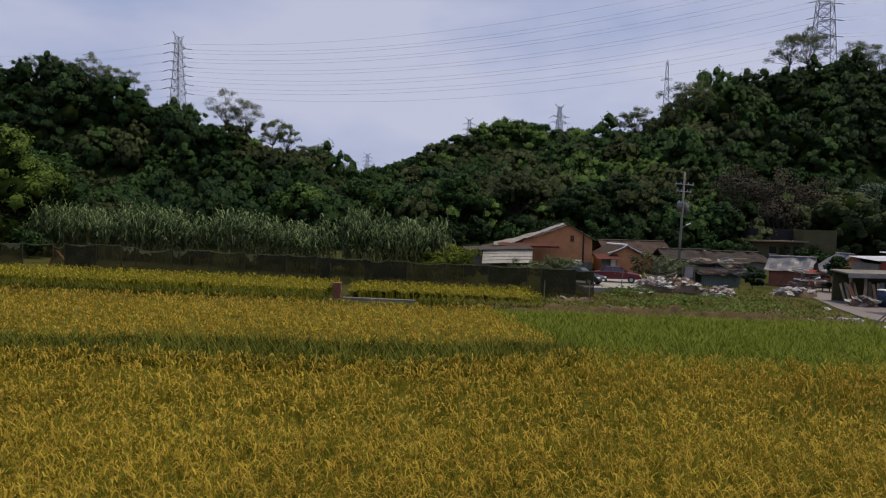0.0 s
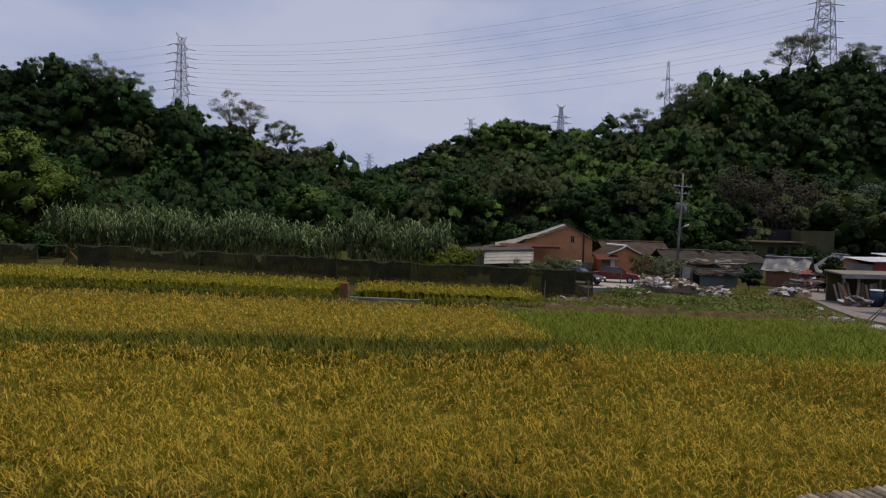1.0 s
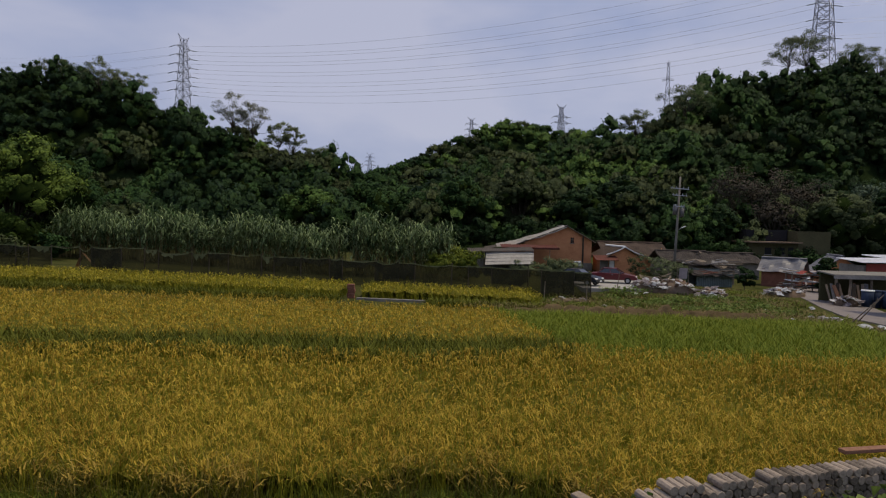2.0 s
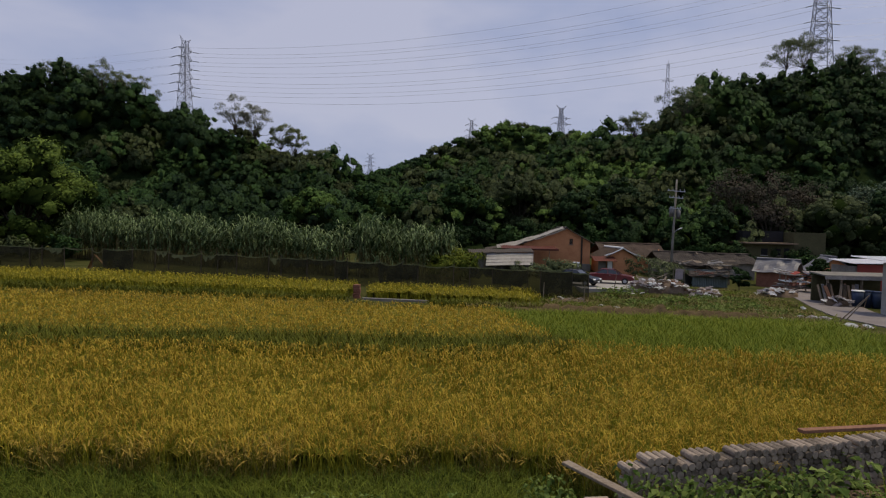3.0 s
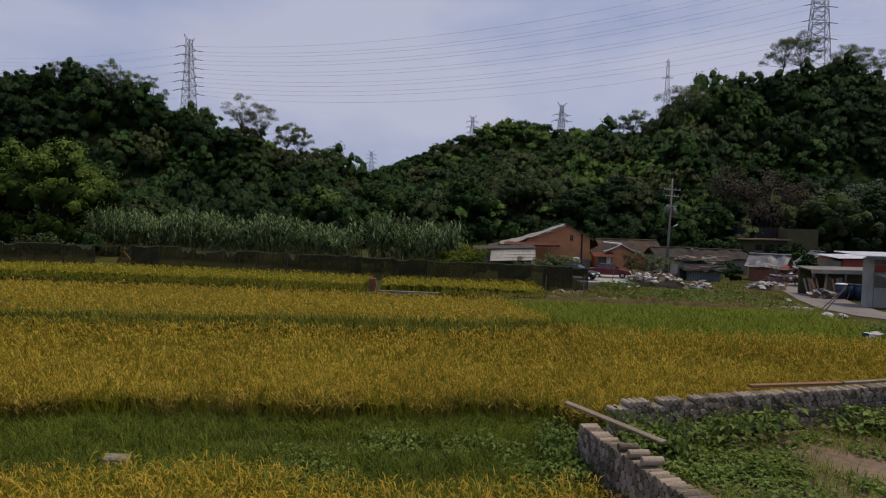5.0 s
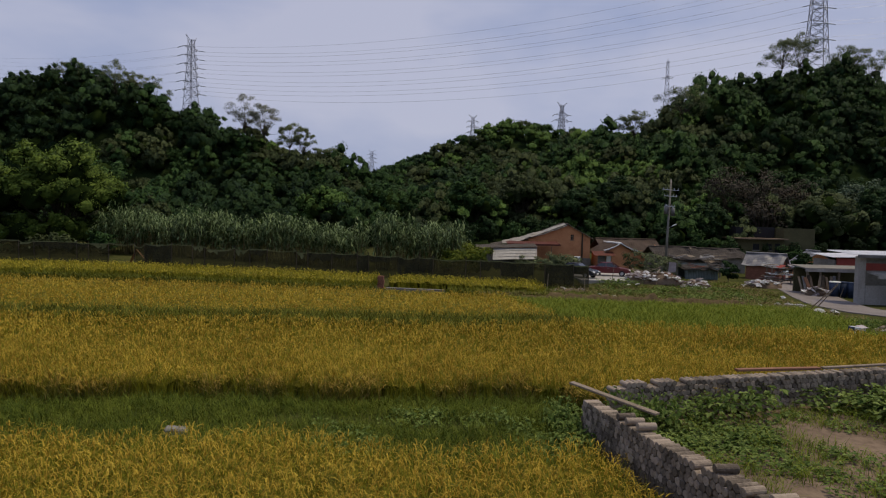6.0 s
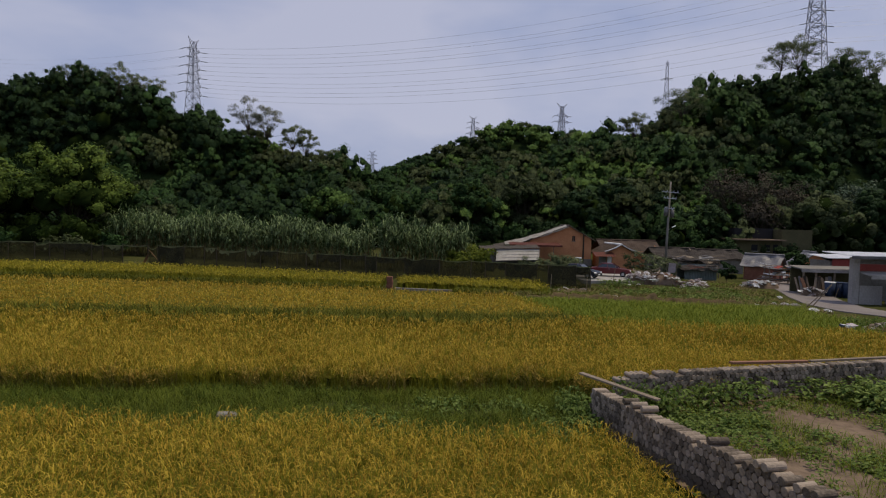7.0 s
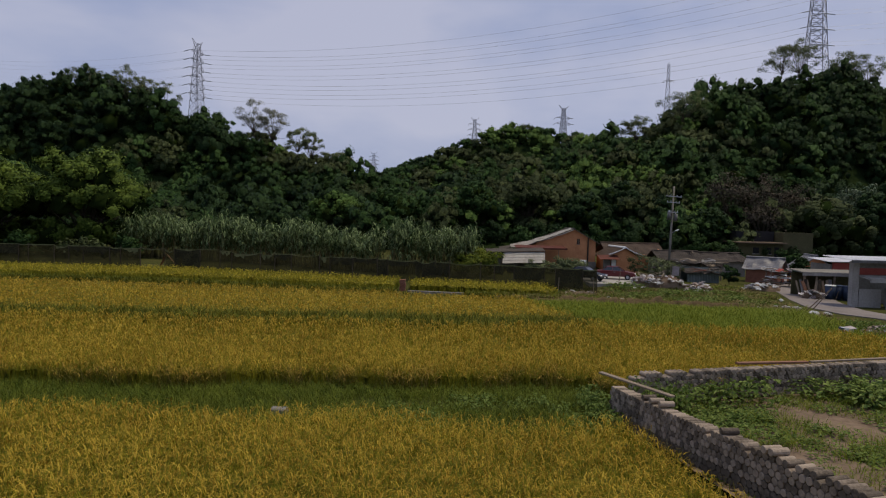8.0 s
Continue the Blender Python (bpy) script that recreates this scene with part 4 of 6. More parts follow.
FOREST_MATS = [LEAF_DARK, LEAF_MID, LEAF_OLIVE, LEAF_LIGHT, CORE_SHADE]
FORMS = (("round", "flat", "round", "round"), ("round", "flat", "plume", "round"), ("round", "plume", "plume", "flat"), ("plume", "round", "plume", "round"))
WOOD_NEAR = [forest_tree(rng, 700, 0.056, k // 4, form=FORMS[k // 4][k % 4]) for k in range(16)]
WOOD_FAR = [forest_tree(rng, 150, 0.105, k // 2, 5, 2) for k in range(8)]


def wood(name, points, templates, radius, label, stretch_to=1.3):
    n = len(points)
    x, y = points[:, 0], points[:, 1]
    z = land(x, y)
    sizes = rng.uniform(*radius, n) * np.where(rng.random(n) < 0.16, 1.3, 1.0)
    tall = sizes * rng.uniform(0.7 * stretch_to, stretch_to, n)
    # The last term picks darker leaves to stand for the right hill's shade.
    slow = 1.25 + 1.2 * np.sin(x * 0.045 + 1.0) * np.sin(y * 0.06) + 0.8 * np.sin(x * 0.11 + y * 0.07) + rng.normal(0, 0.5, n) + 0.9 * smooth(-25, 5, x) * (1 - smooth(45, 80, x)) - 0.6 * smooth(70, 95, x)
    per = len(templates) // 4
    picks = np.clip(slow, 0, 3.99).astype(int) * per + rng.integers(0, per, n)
    setting = np.column_stack([points, z - 0.4]), rng.uniform(0, 6.28, n), np.column_stack([sizes, tall]), picks, rng.normal(0, 0.08, (n, 2))
    v, f, m = scatter([t[0] for t in templates], *setting)
    away = v - scatter([(t[1], t[0][1], t[0][2]) for t in templates], *setting)[0]
    away /= np.linalg.norm(away, axis=1)[:, None] + 1e-6
    ob = quads_mesh(name, v, f, FOREST_MATS, m, normals=away)
    return tagged(ob, label, "woods", kind="stuff")


def toward(points):
    """Whether the land there slopes towards the valley, or nearly."""
    e = 4.0
    return land(points[:, 0], points[:, 1] - e) < land(points[:, 0], points[:, 1]) + 2.6


p = jitter_grid(-190, 215, 100, 232, 6.6, rng, 0.42)
p = p[(p[:, 1] > 106 + 8 * np.sin(p[:, 0] * 0.11) - 0.05 * np.clip(p[:, 0] - 40, 0, 60)) & (p[:, 0] > -0.76 * p[:, 1] - 20) & (p[:, 0] < 0.76 * p[:, 1] + 16)]
face = toward(p)
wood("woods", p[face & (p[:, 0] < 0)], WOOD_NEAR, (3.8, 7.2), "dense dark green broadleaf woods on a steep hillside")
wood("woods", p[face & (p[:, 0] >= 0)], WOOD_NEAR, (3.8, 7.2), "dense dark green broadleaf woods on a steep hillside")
p = jitter_grid(-90, 130, 225, 345, 7.5, rng, 0.42)
p = p[toward(p) & (p[:, 0] > -0.76 * p[:, 1] - 20) & (p[:, 0] < 0.76 * p[:, 1] + 16)]
wood("woods", p[land(p[:, 0], p[:, 1]) > 2], WOOD_FAR, (4.8, 6.2), "woods on the hills behind the valley", 1.05)
p = jitter_grid(-90, 130, 345, 560, 10.0, rng, 0.42)
p = p[toward(p)]
wood("woods", p[land(p[:, 0], p[:, 1]) > 2], WOOD_FAR, (5.2, 6.6), "far wooded hills at the valley's head", 1.0)


def limb_path(bm, a, b, w, w2, r, bends=3, bow=0.08):
    a, b = Vector(a), Vector(b)
    last, prev = a, w
    for k in range(1, bends + 1):
        f = k / bends
        to = a.lerp(b, f) + Vector((r.uniform(-1, 1), r.uniform(-1, 1), r.uniform(-0.5, 0.5))) * (b - a).length * bow * (1 - f)
        now = w + (w2 - w) * f
        beam(bm, last, to, prev, now, 6)
        last, prev = to, now


def tree(name, x, y, high, wide, leaf, label, seed, airy=0.0, leaves=3000, size=0.35, trunk=0.45, bare=0.35, base=None):
    """A tree with a tapered trunk, limbs and a crown of many leaves. airy: 0 full crown, 1 clumps with sky between."""
    r, q = np.random.default_rng(seed), random.Random(seed)
    ob = thing(name, pose(x, y, land1(x, y) if base is None else base), label, "tree")
    lobes = []
    number = int(22 + 2 * airy)
    for k in range(number):
        a, d = k * 2.4 + q.uniform(-0.3, 0.3), wide * math.sqrt((k + 0.5) / number) * 0.8
        z = high * (bare + (1 - bare) * (0.88 - 0.55 * (d / wide) ** 1.6 * (1 - 0.2 * airy) - q.uniform(0, 0.25 + 0.25 * airy)))
        lobes.append(((d * math.cos(a), d * math.sin(a), z), wide * q.uniform(0.30, 0.44) * (1 - 0.5 * airy)))
    if not airy:
        for k in range(6):
            a = k * 1.05
            lobes.append(((0.62 * wide * math.cos(a), 0.62 * wide * math.sin(a), high * bare * 0.95), wide * 0.36))
        tufts = clumps(lobes, r, 8, 0.40)
        # Lumps of material 1 paint the dark between the leaf clumps.
        crown_mesh(crown_cloud(r, tufts, leaves, size, 0, 0.25), [(c, w * 0.62, 1) for c, w in lobes] + [(c, w * 0.72, 0) for c, w in tufts], [leaf, CORE_SHADE], ob)
    else:
        tufts = clumps(lobes, r, 5, 0.55)
        crown_mesh(crown_cloud(r, tufts, leaves, size, 0, 0.45), [], [leaf, CORE_SHADE], ob)
    bm = bmesh.new()
    fork = Vector((q.uniform(-0.2, 0.2), q.uniform(-0.2, 0.2), high * (bare + 0.05)))
    limb_path(bm, (0, 0, -0.4), fork, trunk, trunk * 0.6, q, 4, 0.03)
    part("trunk", bm, BARK, ob)
    for c, w in lobes[:number]:
        bm = bmesh.new()
        limb_path(bm, fork * q.uniform(0.75, 1.0), Vector(c) + Vector((0, 0, w * 0.2)), trunk * 0.42, trunk * 0.09, q)
        part("limb", bm, BARK, ob)
    return ob


def shrub(x, y, high, wide, leaf, label, seed, leaves=500, size=0.2, heart=0.5):
    r, q = np.random.default_rng(seed), random.Random(seed)
    ob = thing("shrub", pose(x, y, land1(x, y)), label, "shrub")
    lobes = [((wide * 0.55 * math.cos(k * 1.3) * q.random(), wide * 0.55 * math.sin(k * 1.3) * q.random(), high * (0.22 + 0.075 * k)), min(wide, high) * q.uniform(0.26, 0.42)) for k in range(8)]
    tufts = clumps(lobes, r, 4, 0.45)
    crown_mesh(crown_cloud(r, tufts, leaves, size, 0, 0.4), [(c, w * heart, 0) for c, w in lobes], [leaf, CORE_SHADE], ob)
    bm = bmesh.new()
    limb_path(bm, (0, 0, -0.2), (0, 0, high * 0.5), 0.1, 0.05, q)
    part("trunk", bm, BARK, ob)
    return ob


# by the fence's far end
tree("tree", -52.2, 71, 14.6, 7.6, LEAF_FRESH, "large round green tree standing behind the net fence", 1, leaves=19000, size=0.17, trunk=0.7, bare=0.16)
tree("tree", -64.5, 70, 14.5, 8.0, LEAF_FRESH, "large spreading green tree behind the net fence", 2, leaves=13000, size=0.18, trunk=0.7, bare=0.16)
tree("tree", -58, 84, 15, 8.0, LEAF_MID, "tall dark green tree at the wood's edge", 3, leaves=6500, size=0.22, bare=0.15)
tree("tree", -75, 80, 16, 9.0, LEAF_MID, "tall dark green tree at the wood's edge", 4, leaves=6500, size=0.22, bare=0.15)
for k, (x, y, h) in enumerate(((-46, 62, 2.6), (-42.5, 63.5, 3.2), (-50, 63, 2.4), (-55, 62, 3.4), (-60, 62, 3), (-66, 63, 3.5), (-45, 75, 4.5), (-52, 79, 4), (-70, 65, 4))):
    shrub(x, y, h, 3.0, LEAF_MID if k % 2 else LEAF_OLIVE, "low green shrubs under the trees behind the fence", 20 + k)
for k, (x, y, h, w) in enumerate(((92, 134, 13, 5.5), (98, 136, 14, 6.0), (104, 135, 13, 5.5), (101, 128, 10, 5.0), (110, 138, 14, 6.0))):
    tree("bamboo_clump", x, y, h, w, LEAF_BLUE, "tall feathery clump of bluish green bamboo", 140 + k, airy=0.3, leaves=3600, size=0.24, trunk=0.3, bare=0.1)
# sparse trees on the crest
for k, (x, y, top, h, w) in enumerate(((-127, 196, 56, 11, 5), (-119, 193, 54, 10, 4.5), (-108, 189, 54.5, 13, 5), (-102, 188, 52.5, 13, 4.5), (-95, 189, 49.5, 12, 4.5), (-64, 182, 43.5, 13, 5.5), (-57.5, 180, 41.0, 13, 5), (-48.5, 175, 35.2, 11, 4), (-44, 174, 32.4, 10, 3.6), (-36.5, 172, 28, 11, 4.2))):
    tree("tree", x, y, h, w * 1.3, LEAF_PALE if k in (5, 6) else LEAF_DUST, "slender open-crowned tree with pale leaves on the hill crest" if k in (5, 6) else "open-crowned tree with sky between its clumps on the crest", 40 + k, airy=1.0, leaves=4300, size=0.15, trunk=0.34, bare=0.06, base=top - h + 0.3)
for k, (x, y, top, h, w) in enumerate(((71.0, 184, 52, 13, 7.2), (111, 203, 73, 14, 6.5), (118, 205, 75, 15, 7), (138, 211, 72.5, 13, 6.5), (147, 212, 71.5, 13, 6), (54, 177, 42, 10, 4.5))):
    tree("tree", x, y, h, w * 1.2, LEAF_DUST, "spreading umbrella-shaped tree standing out on the crest", 60 + k, airy=0.9, leaves=6500, size=0.15, trunk=0.4, bare=0.04, base=top - h - 0.8)
# at the hill's foot
tree("tree", 14.3, 118, 13.0, 6.0, LEAF_OLIVE, "round pale olive tree at the foot of the wooded hill", 80, leaves=6500, size=0.19, bare=0.15)
for k, (x, y, h, w) in enumerate(((58, 122, 14, 6.5), (64.5, 121, 15, 7), (71, 122, 14, 6.5), (62, 115, 10, 5.5))):
    tree("tree", x, y, h, w, LEAF_MAUVE, "twiggy half-bare tree with dull mauve-brown leaves", 90 + k, airy=0.5, leaves=3600, size=0.18, trunk=0.5, bare=0.25)
# Dark leaves behind the hamlet carry the hill foot's shade in their colour.
for k, (x, y, h, w, lf) in enumerate(((72, 112, 12.8, 8.5, LEAF_OLIVE), (88, 116, 16, 9, LEAF_DARK), (98, 118, 18, 9, LEAF_DARK), (40, 112, 10, 6, LEAF_DARK), (33, 116, 12, 6, LEAF_DARK), (25, 112, 10, 6, LEAF_DARK), (-5, 110, 11, 6, LEAF_MID), (-14, 108, 12, 6, LEAF_MID), (-24, 106, 11, 6, LEAF_LIGHT), (3, 112, 13, 6, LEAF_MID), (48, 108, 9, 5, LEAF_DARK))):
    tree("tree", x, y, h, w, lf, "bushy green tree at the foot of the wooded hill", 100 + k, leaves=3200, size=0.24, bare=0.15)
for k, (x, y, h) in enumerate(((0.2, 61, 4.6), (-1.6, 64, 5.6), (1.2, 58.8, 3.4), (-0.2, 57.5, 2.6))):
    shrub(x, y, h, 3.4, LEAF_DUST if k < 2 else GRASS, "feathery yellow-green bamboo scrub at the cane's end", 130 + k, 2600, 0.13)

for k, (x, y, h) in enumerate(((2, 97, 5.0), (6, 98, 6.0), (10, 96, 5.5), (13.5, 98, 6.0), (17.5, 99, 5.5), (24, 98, 6.0), (30, 99, 5.5), (37, 98, 6.0), (43, 99, 5.0), (48, 97, 3.6), (62, 99, 4.0), (58.5, 97.5, 3.2))):
    shrub(x, y, h, 3.8, (LEAF_DARK, LEAF_DARK, LEAF_MID)[k % 3], "thick dark undergrowth behind the houses", 200 + k, 1100, 0.2)

# ---- pylons and lines ----


def pylon(name, x, y, foot, high, wide, arms, label, turn=0.0, bar=0.42, reach=6.0, split=True):
    """A lattice pylon: four legs, bracing, cross-arms with strings of insulators. arms: fractions of the height."""
    ob = thing(name, pose(x, y, foot, 0, 0, turn), label, "pylon", "pylons on the hills")

    def half(f):
        return wide * (0.15 + 0.33 * max(0.0, 1 - f / 0.9) ** 1.15)

    levels = [i / 12 for i in range(13)]
    for sx, sy in ((1, 1), (1, -1), (-1, 1), (-1, -1)):
        bm = bmesh.new()
        tube(bm, [Vector((sx * half(a), sy * half(a), a * high)) for a in levels], bar, 4)
        part("leg", bm, LATTICE, ob)
    bm = bmesh.new()
    for k, (a, b) in enumerate(zip(levels, levels[1:])):
        p, q = half(a), half(b)
        for sx, sy, tx, ty in ((1, 1, -1, 1), (-1, 1, -1, -1), (-1, -1, 1, -1), (1, -1, 1, 1)):
            beam(bm, (sx * p, sy * p, a * high), (tx * q, ty * q, b * high), bar * 0.55)
            beam(bm, (tx * p, ty * p, a * high), (sx * q, sy * q, b * high), bar * 0.55)
            beam(bm, (sx * q, sy * q, b * high), (tx * q, ty * q, b * high), bar * 0.5)
    part("bracing", bm, LATTICE, ob)
    tips = []
    for k, f in enumerate(arms):
        z, w = f * high, half(f)
        ln = reach * (0.75 + 0.25 * (1 - f))
        for s in (-1, 1):
            bm = bmesh.new()
            for sy in (-1, 1):
                beam(bm, (s * w, sy * w, z), (s * (w + ln), 0, z + 0.3), bar * 0.7)
                beam(bm, (s * w, sy * w, z + 1.8), (s * (w + ln), 0, z + 0.3), bar * 0.6)
            part("cross_arm", bm, LATTICE, ob)
            for sy in (-1, 1):
                bm = bmesh.new()
                beam(bm, (s * (w + ln), sy * 0.4, z + 0.2), (s * (w + ln), sy * 4.2, z - 0.5), 0.42, 0.36, 6)
                part("insulator", bm, STEEL, ob)
            tips.append((s * (w + ln), 0, z - 0.5))
    bm = bmesh.new()
    for s in (-1, 1):
        beam(bm, (s * half(1.0), 0, high), (s * (half(1.0) + reach * 0.55), 0, high + 2.0), bar * 0.7)
        beam(bm, (s * half(0.94), 0, high * 0.94), (s * (half(1.0) + reach * 0.55), 0, high + 2.0), bar * 0.7)
    part("peak", bm, LATTICE, ob)
    base = ob.matrix_world.copy()
    along = base.to_3x3() @ Vector((0, 4.2, 0))
    return [(base @ Vector(t) - along, base @ Vector(t) + along) for t in tips]


ARMS = (0.46, 0.55, 0.64, 0.73, 0.82, 0.91)
tips_l = pylon("pylon", -139.3, 324, 47, 51, 8.0, ARMS, "tall grey lattice pylon rising behind the wooded hill", 74, 0.34, 5.5)
tips_r = pylon("pylon", 145, 242, 60, 62, 9.5, (0.30, 0.40, 0.50, 0.60, 0.70, 0.80), "tall grey lattice pylon on the highest hill", 74, 0.36, 6.0)
pylon("pylon", 164, 466, 79.6, 50.4, 6.0, (0.756,), "slender grey lattice mast far behind the hill", 74, 0.32, 1.5)
pylon("pylon", 82, 450, 62, 30, 6.5, (0.62, 0.76), "distant grey lattice pylon on the ridge", 20, 0.42, 5.5)
pylon("pylon", 22.8, 600, 76, 31, 7.0, (0.5, 0.68, 0.85), "distant grey lattice pylon at the valley's head", 10, 0.42, 5.5)
pylon("pylon", -99.5, 800, 64, 29, 8.0, (0.5, 0.68, 0.85), "very distant pale lattice pylon", 10, 0.45, 6.0)


def wire(a, b, sag, thick, label):
    bm = bmesh.new()
    tube(bm, [a.lerp(b, k / 24) - Vector((0, 0, 4 * sag * (k / 24) * (1 - k / 24))) for k in range(25)], thick, 4)
    return tagged(part("power_line", bm, WIRE), label, "power line", "lines between the pylons")


for k, ((far_a, near_a), (far_b_, near_b)) in enumerate(zip(tips_l, tips_r)):
    a, b = (min((far_a, near_a), key=lambda v: -v.x), min((far_b_, near_b), key=lambda v: v.x))
    wire(a, b, 10.0 + 0.3 * (k % 3), 0.08, "thin grey power line sagging across the sky")
    c = max((far_b_, near_b), key=lambda v: v.x)
    wire(c, c + Vector((160, -46, 22)), 6.0, 0.055, "thin grey power line leaving the pylon")
    c = min((far_a, near_a), key=lambda v: v.x)
    wire(c, c + Vector((-190, 55, 10)), 6.0, 0.055, "thin grey power line leaving the pylon")

# ---- the hamlet ----


def gable_house(name, x, y, turn, wide, deep, eave, ridge, wall, roof, label, base=None, ribs=20, over=0.45, window=None, ridge_cap=None, swallow=False, left=None, left_eave=None, wobble=0.05):
    """A house whose gable faces its own -y. Wall parts, two ribbed roof slopes, ridge cap, window in the gable."""
    z0 = land1(x, y) if base is None else base
    ob = thing(name, pose(x, y, z0, 0, 0, turn), label, "house", "houses of the hamlet")
    hw, t = wide / 2, 0.24
    hl, el = left or hw, left_eave or eave
    bm = bmesh.new()
    outline = [(-hl, -0.3), (hw, -0.3), (hw, eave), (0, ridge), (-hl, el)]
    hole = None
    if window:
        wx, wz, ww, wh = window
        hole = [(wx - ww / 2, wz), (wx + ww / 2, wz), (wx + ww / 2, wz + wh), (wx - ww / 2, wz + wh)]
    for yy in (0.0, t):
        pts = [bm.verts.new((px, yy, pz)) for px, pz in outline]
        if hole:
            hp = [bm.verts.new((px, yy, pz)) for px, pz in hole]
            a, b, c, d, e = pts
            h0, h1, h2, h3 = hp
            for face in ((a, b, h1, h0), (b, c, h2, h1), (c, d, h2), (d, h3, h2), (d, e, h3), (e, a, h0, h3)):
                bm.faces.new(face)
        else:
            bm.faces.new(pts)
    bm.verts.ensure_lookup_table()
    n = len(bm.verts) // 2
    for k in range(5):
        bm.faces.new((bm.verts[k], bm.verts[(k + 1) % 5], bm.verts[n + (k + 1) % 5], bm.verts[n + k]))
    if hole:
        for k in range(4):
            j = (k + 1) % 4
            bm.faces.new((bm.verts[5 + k], bm.verts[5 + j], bm.verts[n + 5 + j], bm.verts[n + 5 + k]))
    part("gable_wall", bm, wall, ob)
    for s, w, e in ((-1, hl, el), (1, hw, eave)):
        part("side_wall", boxed((s * (w - t / 2), (t + deep) / 2, e / 2 - 0.15), (t, deep - t, e + 0.3)), wall, ob)
        bm = ribbed((0, -over, ridge + 0.06), (0, deep + 2 * over, 0), (s * (w + over), 0, e - ridge - (ridge - e) * over / w), ribs, 0.05, 0.06, 6, wobble)
        part("roof_slope", bm, roof, ob)
    part("back_wall", boxed(((hw - hl) / 2, deep - t / 2 + 0.01, min(el, eave) / 2 - 0.15), (hw + hl - 2 * t - 0.01, t, min(el, eave) + 0.3)), wall, ob)
    cap = ridge_cap or roof
    bm = bmesh.new()
    if swallow:
        pts = [Vector((f * (hw + over), -over - 0.02, ridge + 0.14 - (ridge - eave) * abs(f) ** 0.8 * 1.05 + 0.12 * abs(f) ** 3)) for f in [k / 6 for k in range(-6, 7)]]
        for a, b in zip(pts, pts[1:]):
            beam(bm, a, b, 0.17, 0.17, 4)
    beam(bm, (0, -over, ridge + 0.1), (0, deep + over, ridge + 0.1), 0.3, 0.3, 6)
    part("ridge_cap", bm, cap, ob)
    if window:
        wx, wz, ww, wh = window
        win_ob = part("window", boxed((wx, t * 0.7, wz + wh / 2), (ww - 0.01, 0.04, wh - 0.01)), DARK, ob)
        bm = bmesh.new()
        box(bm, (wx, 0.03, wz + wh / 2), (0.06, 0.05, wh - 0.02))
        box(bm, (wx, 0.03, wz + wh * 0.62), (ww - 0.02, 0.05, 0.06))
        box(bm, (wx, -0.03, wz - 0.05), (ww + 0.16, 0.18, 0.09))
        part("frame", bm, WOOD, win_ob)
    return ob


def flat_door(parent, x, z, w, h, y, material, name="door", label=""):
    d = part(name, boxed((x, y, z + h / 2), (w, 0.07, h), None, 0.01), material, parent, label)
    bm = bmesh.new()
    for sx in (-1, 1):
        box(bm, (x + sx * (w / 2 + 0.04), y - 0.02, z + h / 2), (0.08, 0.1, h))
    box(bm, (x, y - 0.02, z + h + 0.04), (w + 0.16, 0.1, 0.08))
    part("frame", bm, WOOD, d)
    return d


big = gable_house("brick_house", 16.0, 79.9, -3, 6.6, 9, 4.2, 6.0, BRICK_OR, TILE_DARK, "orange brick house with a plain gable and grey tiled roof", -1.0, 34, window=(0.72, 3.85, 0.45, 0.75), left=5.6, left_eave=3.85)
bm = bmesh.new()
beam(bm, (2.15, -0.12, 0.2), (2.15, -0.12, 4.9), 0.26, 0.22, 6)
part("downpipe", bm, BARK, big, "dark stained post against the gable")
part("plinth", boxed((1.2, -0.06, 0.5), (4.4, 0.1, 1.5)), PLASTER, big, "grey plastered lower wall")
part("window", boxed((0.2, -0.13, 0.9), (0.9, 0.06, 0.6)), PAINT_WHITE, big, "white-framed window low in the gable")
part("lower_roof", ribbed((-5.3, 0.3, 3.80), (0, 7.5, 0), (-5.6, 0, -1.0), 24, 0.05, 0.06, 4, 0.08), TILE_DARK, big, "lower roof of old dark tiles stepping down from the main roof")
part("lower_wall", boxed((-7.9, 0.7, 1.2), (4.6, 0.24, 2.8)), BRICK_OR, big)
part("pale_strip", ribbed((-0.1, -0.5, 5.86), (0, 3.5, 0.34), (-4.1, 0, -1.48), 8, 0.05, 0.07, 5, 0.16), TIN_OLD, big, "pale weathered sheets laid over part of the roof")
part("grey_strip", ribbed((-3.3, -0.4, 4.70), (0, 3.5, 0.36), (-3.6, 0, -1.1), 8, 0.05, 0.07, 5, 0.2), TILE_GREY, big, "patched grey roof sheets lower down")
part("low_strip", ribbed((-6.4, -0.3, 3.75), (0, 3.2, 0.32), (-2.9, 0, -0.7), 8, 0.05, 0.07, 5, 0.2), TILE_GREY, big)
small = gable_house("brick_house", 22.5, 75.9, 5, 3.9, 6, 2.45, 3.55, BRICK_OR, TILE_BROWN, "small orange brick house with a curved white-edged gable", -1.0, 22, ridge_cap=PAINT_WHITE, swallow=True)
flat_door(small, -1.55, 0.05, 0.62, 1.9, -0.05, PAINT_WHITE)
bm = ribbed((-4.0, -1.3, 1.95), (3.0, 0, 0), (0, 1.4, 0.55), 9, 0.04)
part("porch_roof", bm, TIN_RUST, small, "rusty red sheet-metal porch roof")
part("porch_wall", boxed((-2.5, 0.1, 1.0), (1.0, 0.2, 2.0)), PLASTER, small)
long_house = gable_house("house", 29.9, 84.6, 93, 6.2, 8.4, 2.6, 4.05, BRICK_OR, TILE_BROWN, "long low house with an old brown tiled roof", -1.1, 30, wobble=0.3)
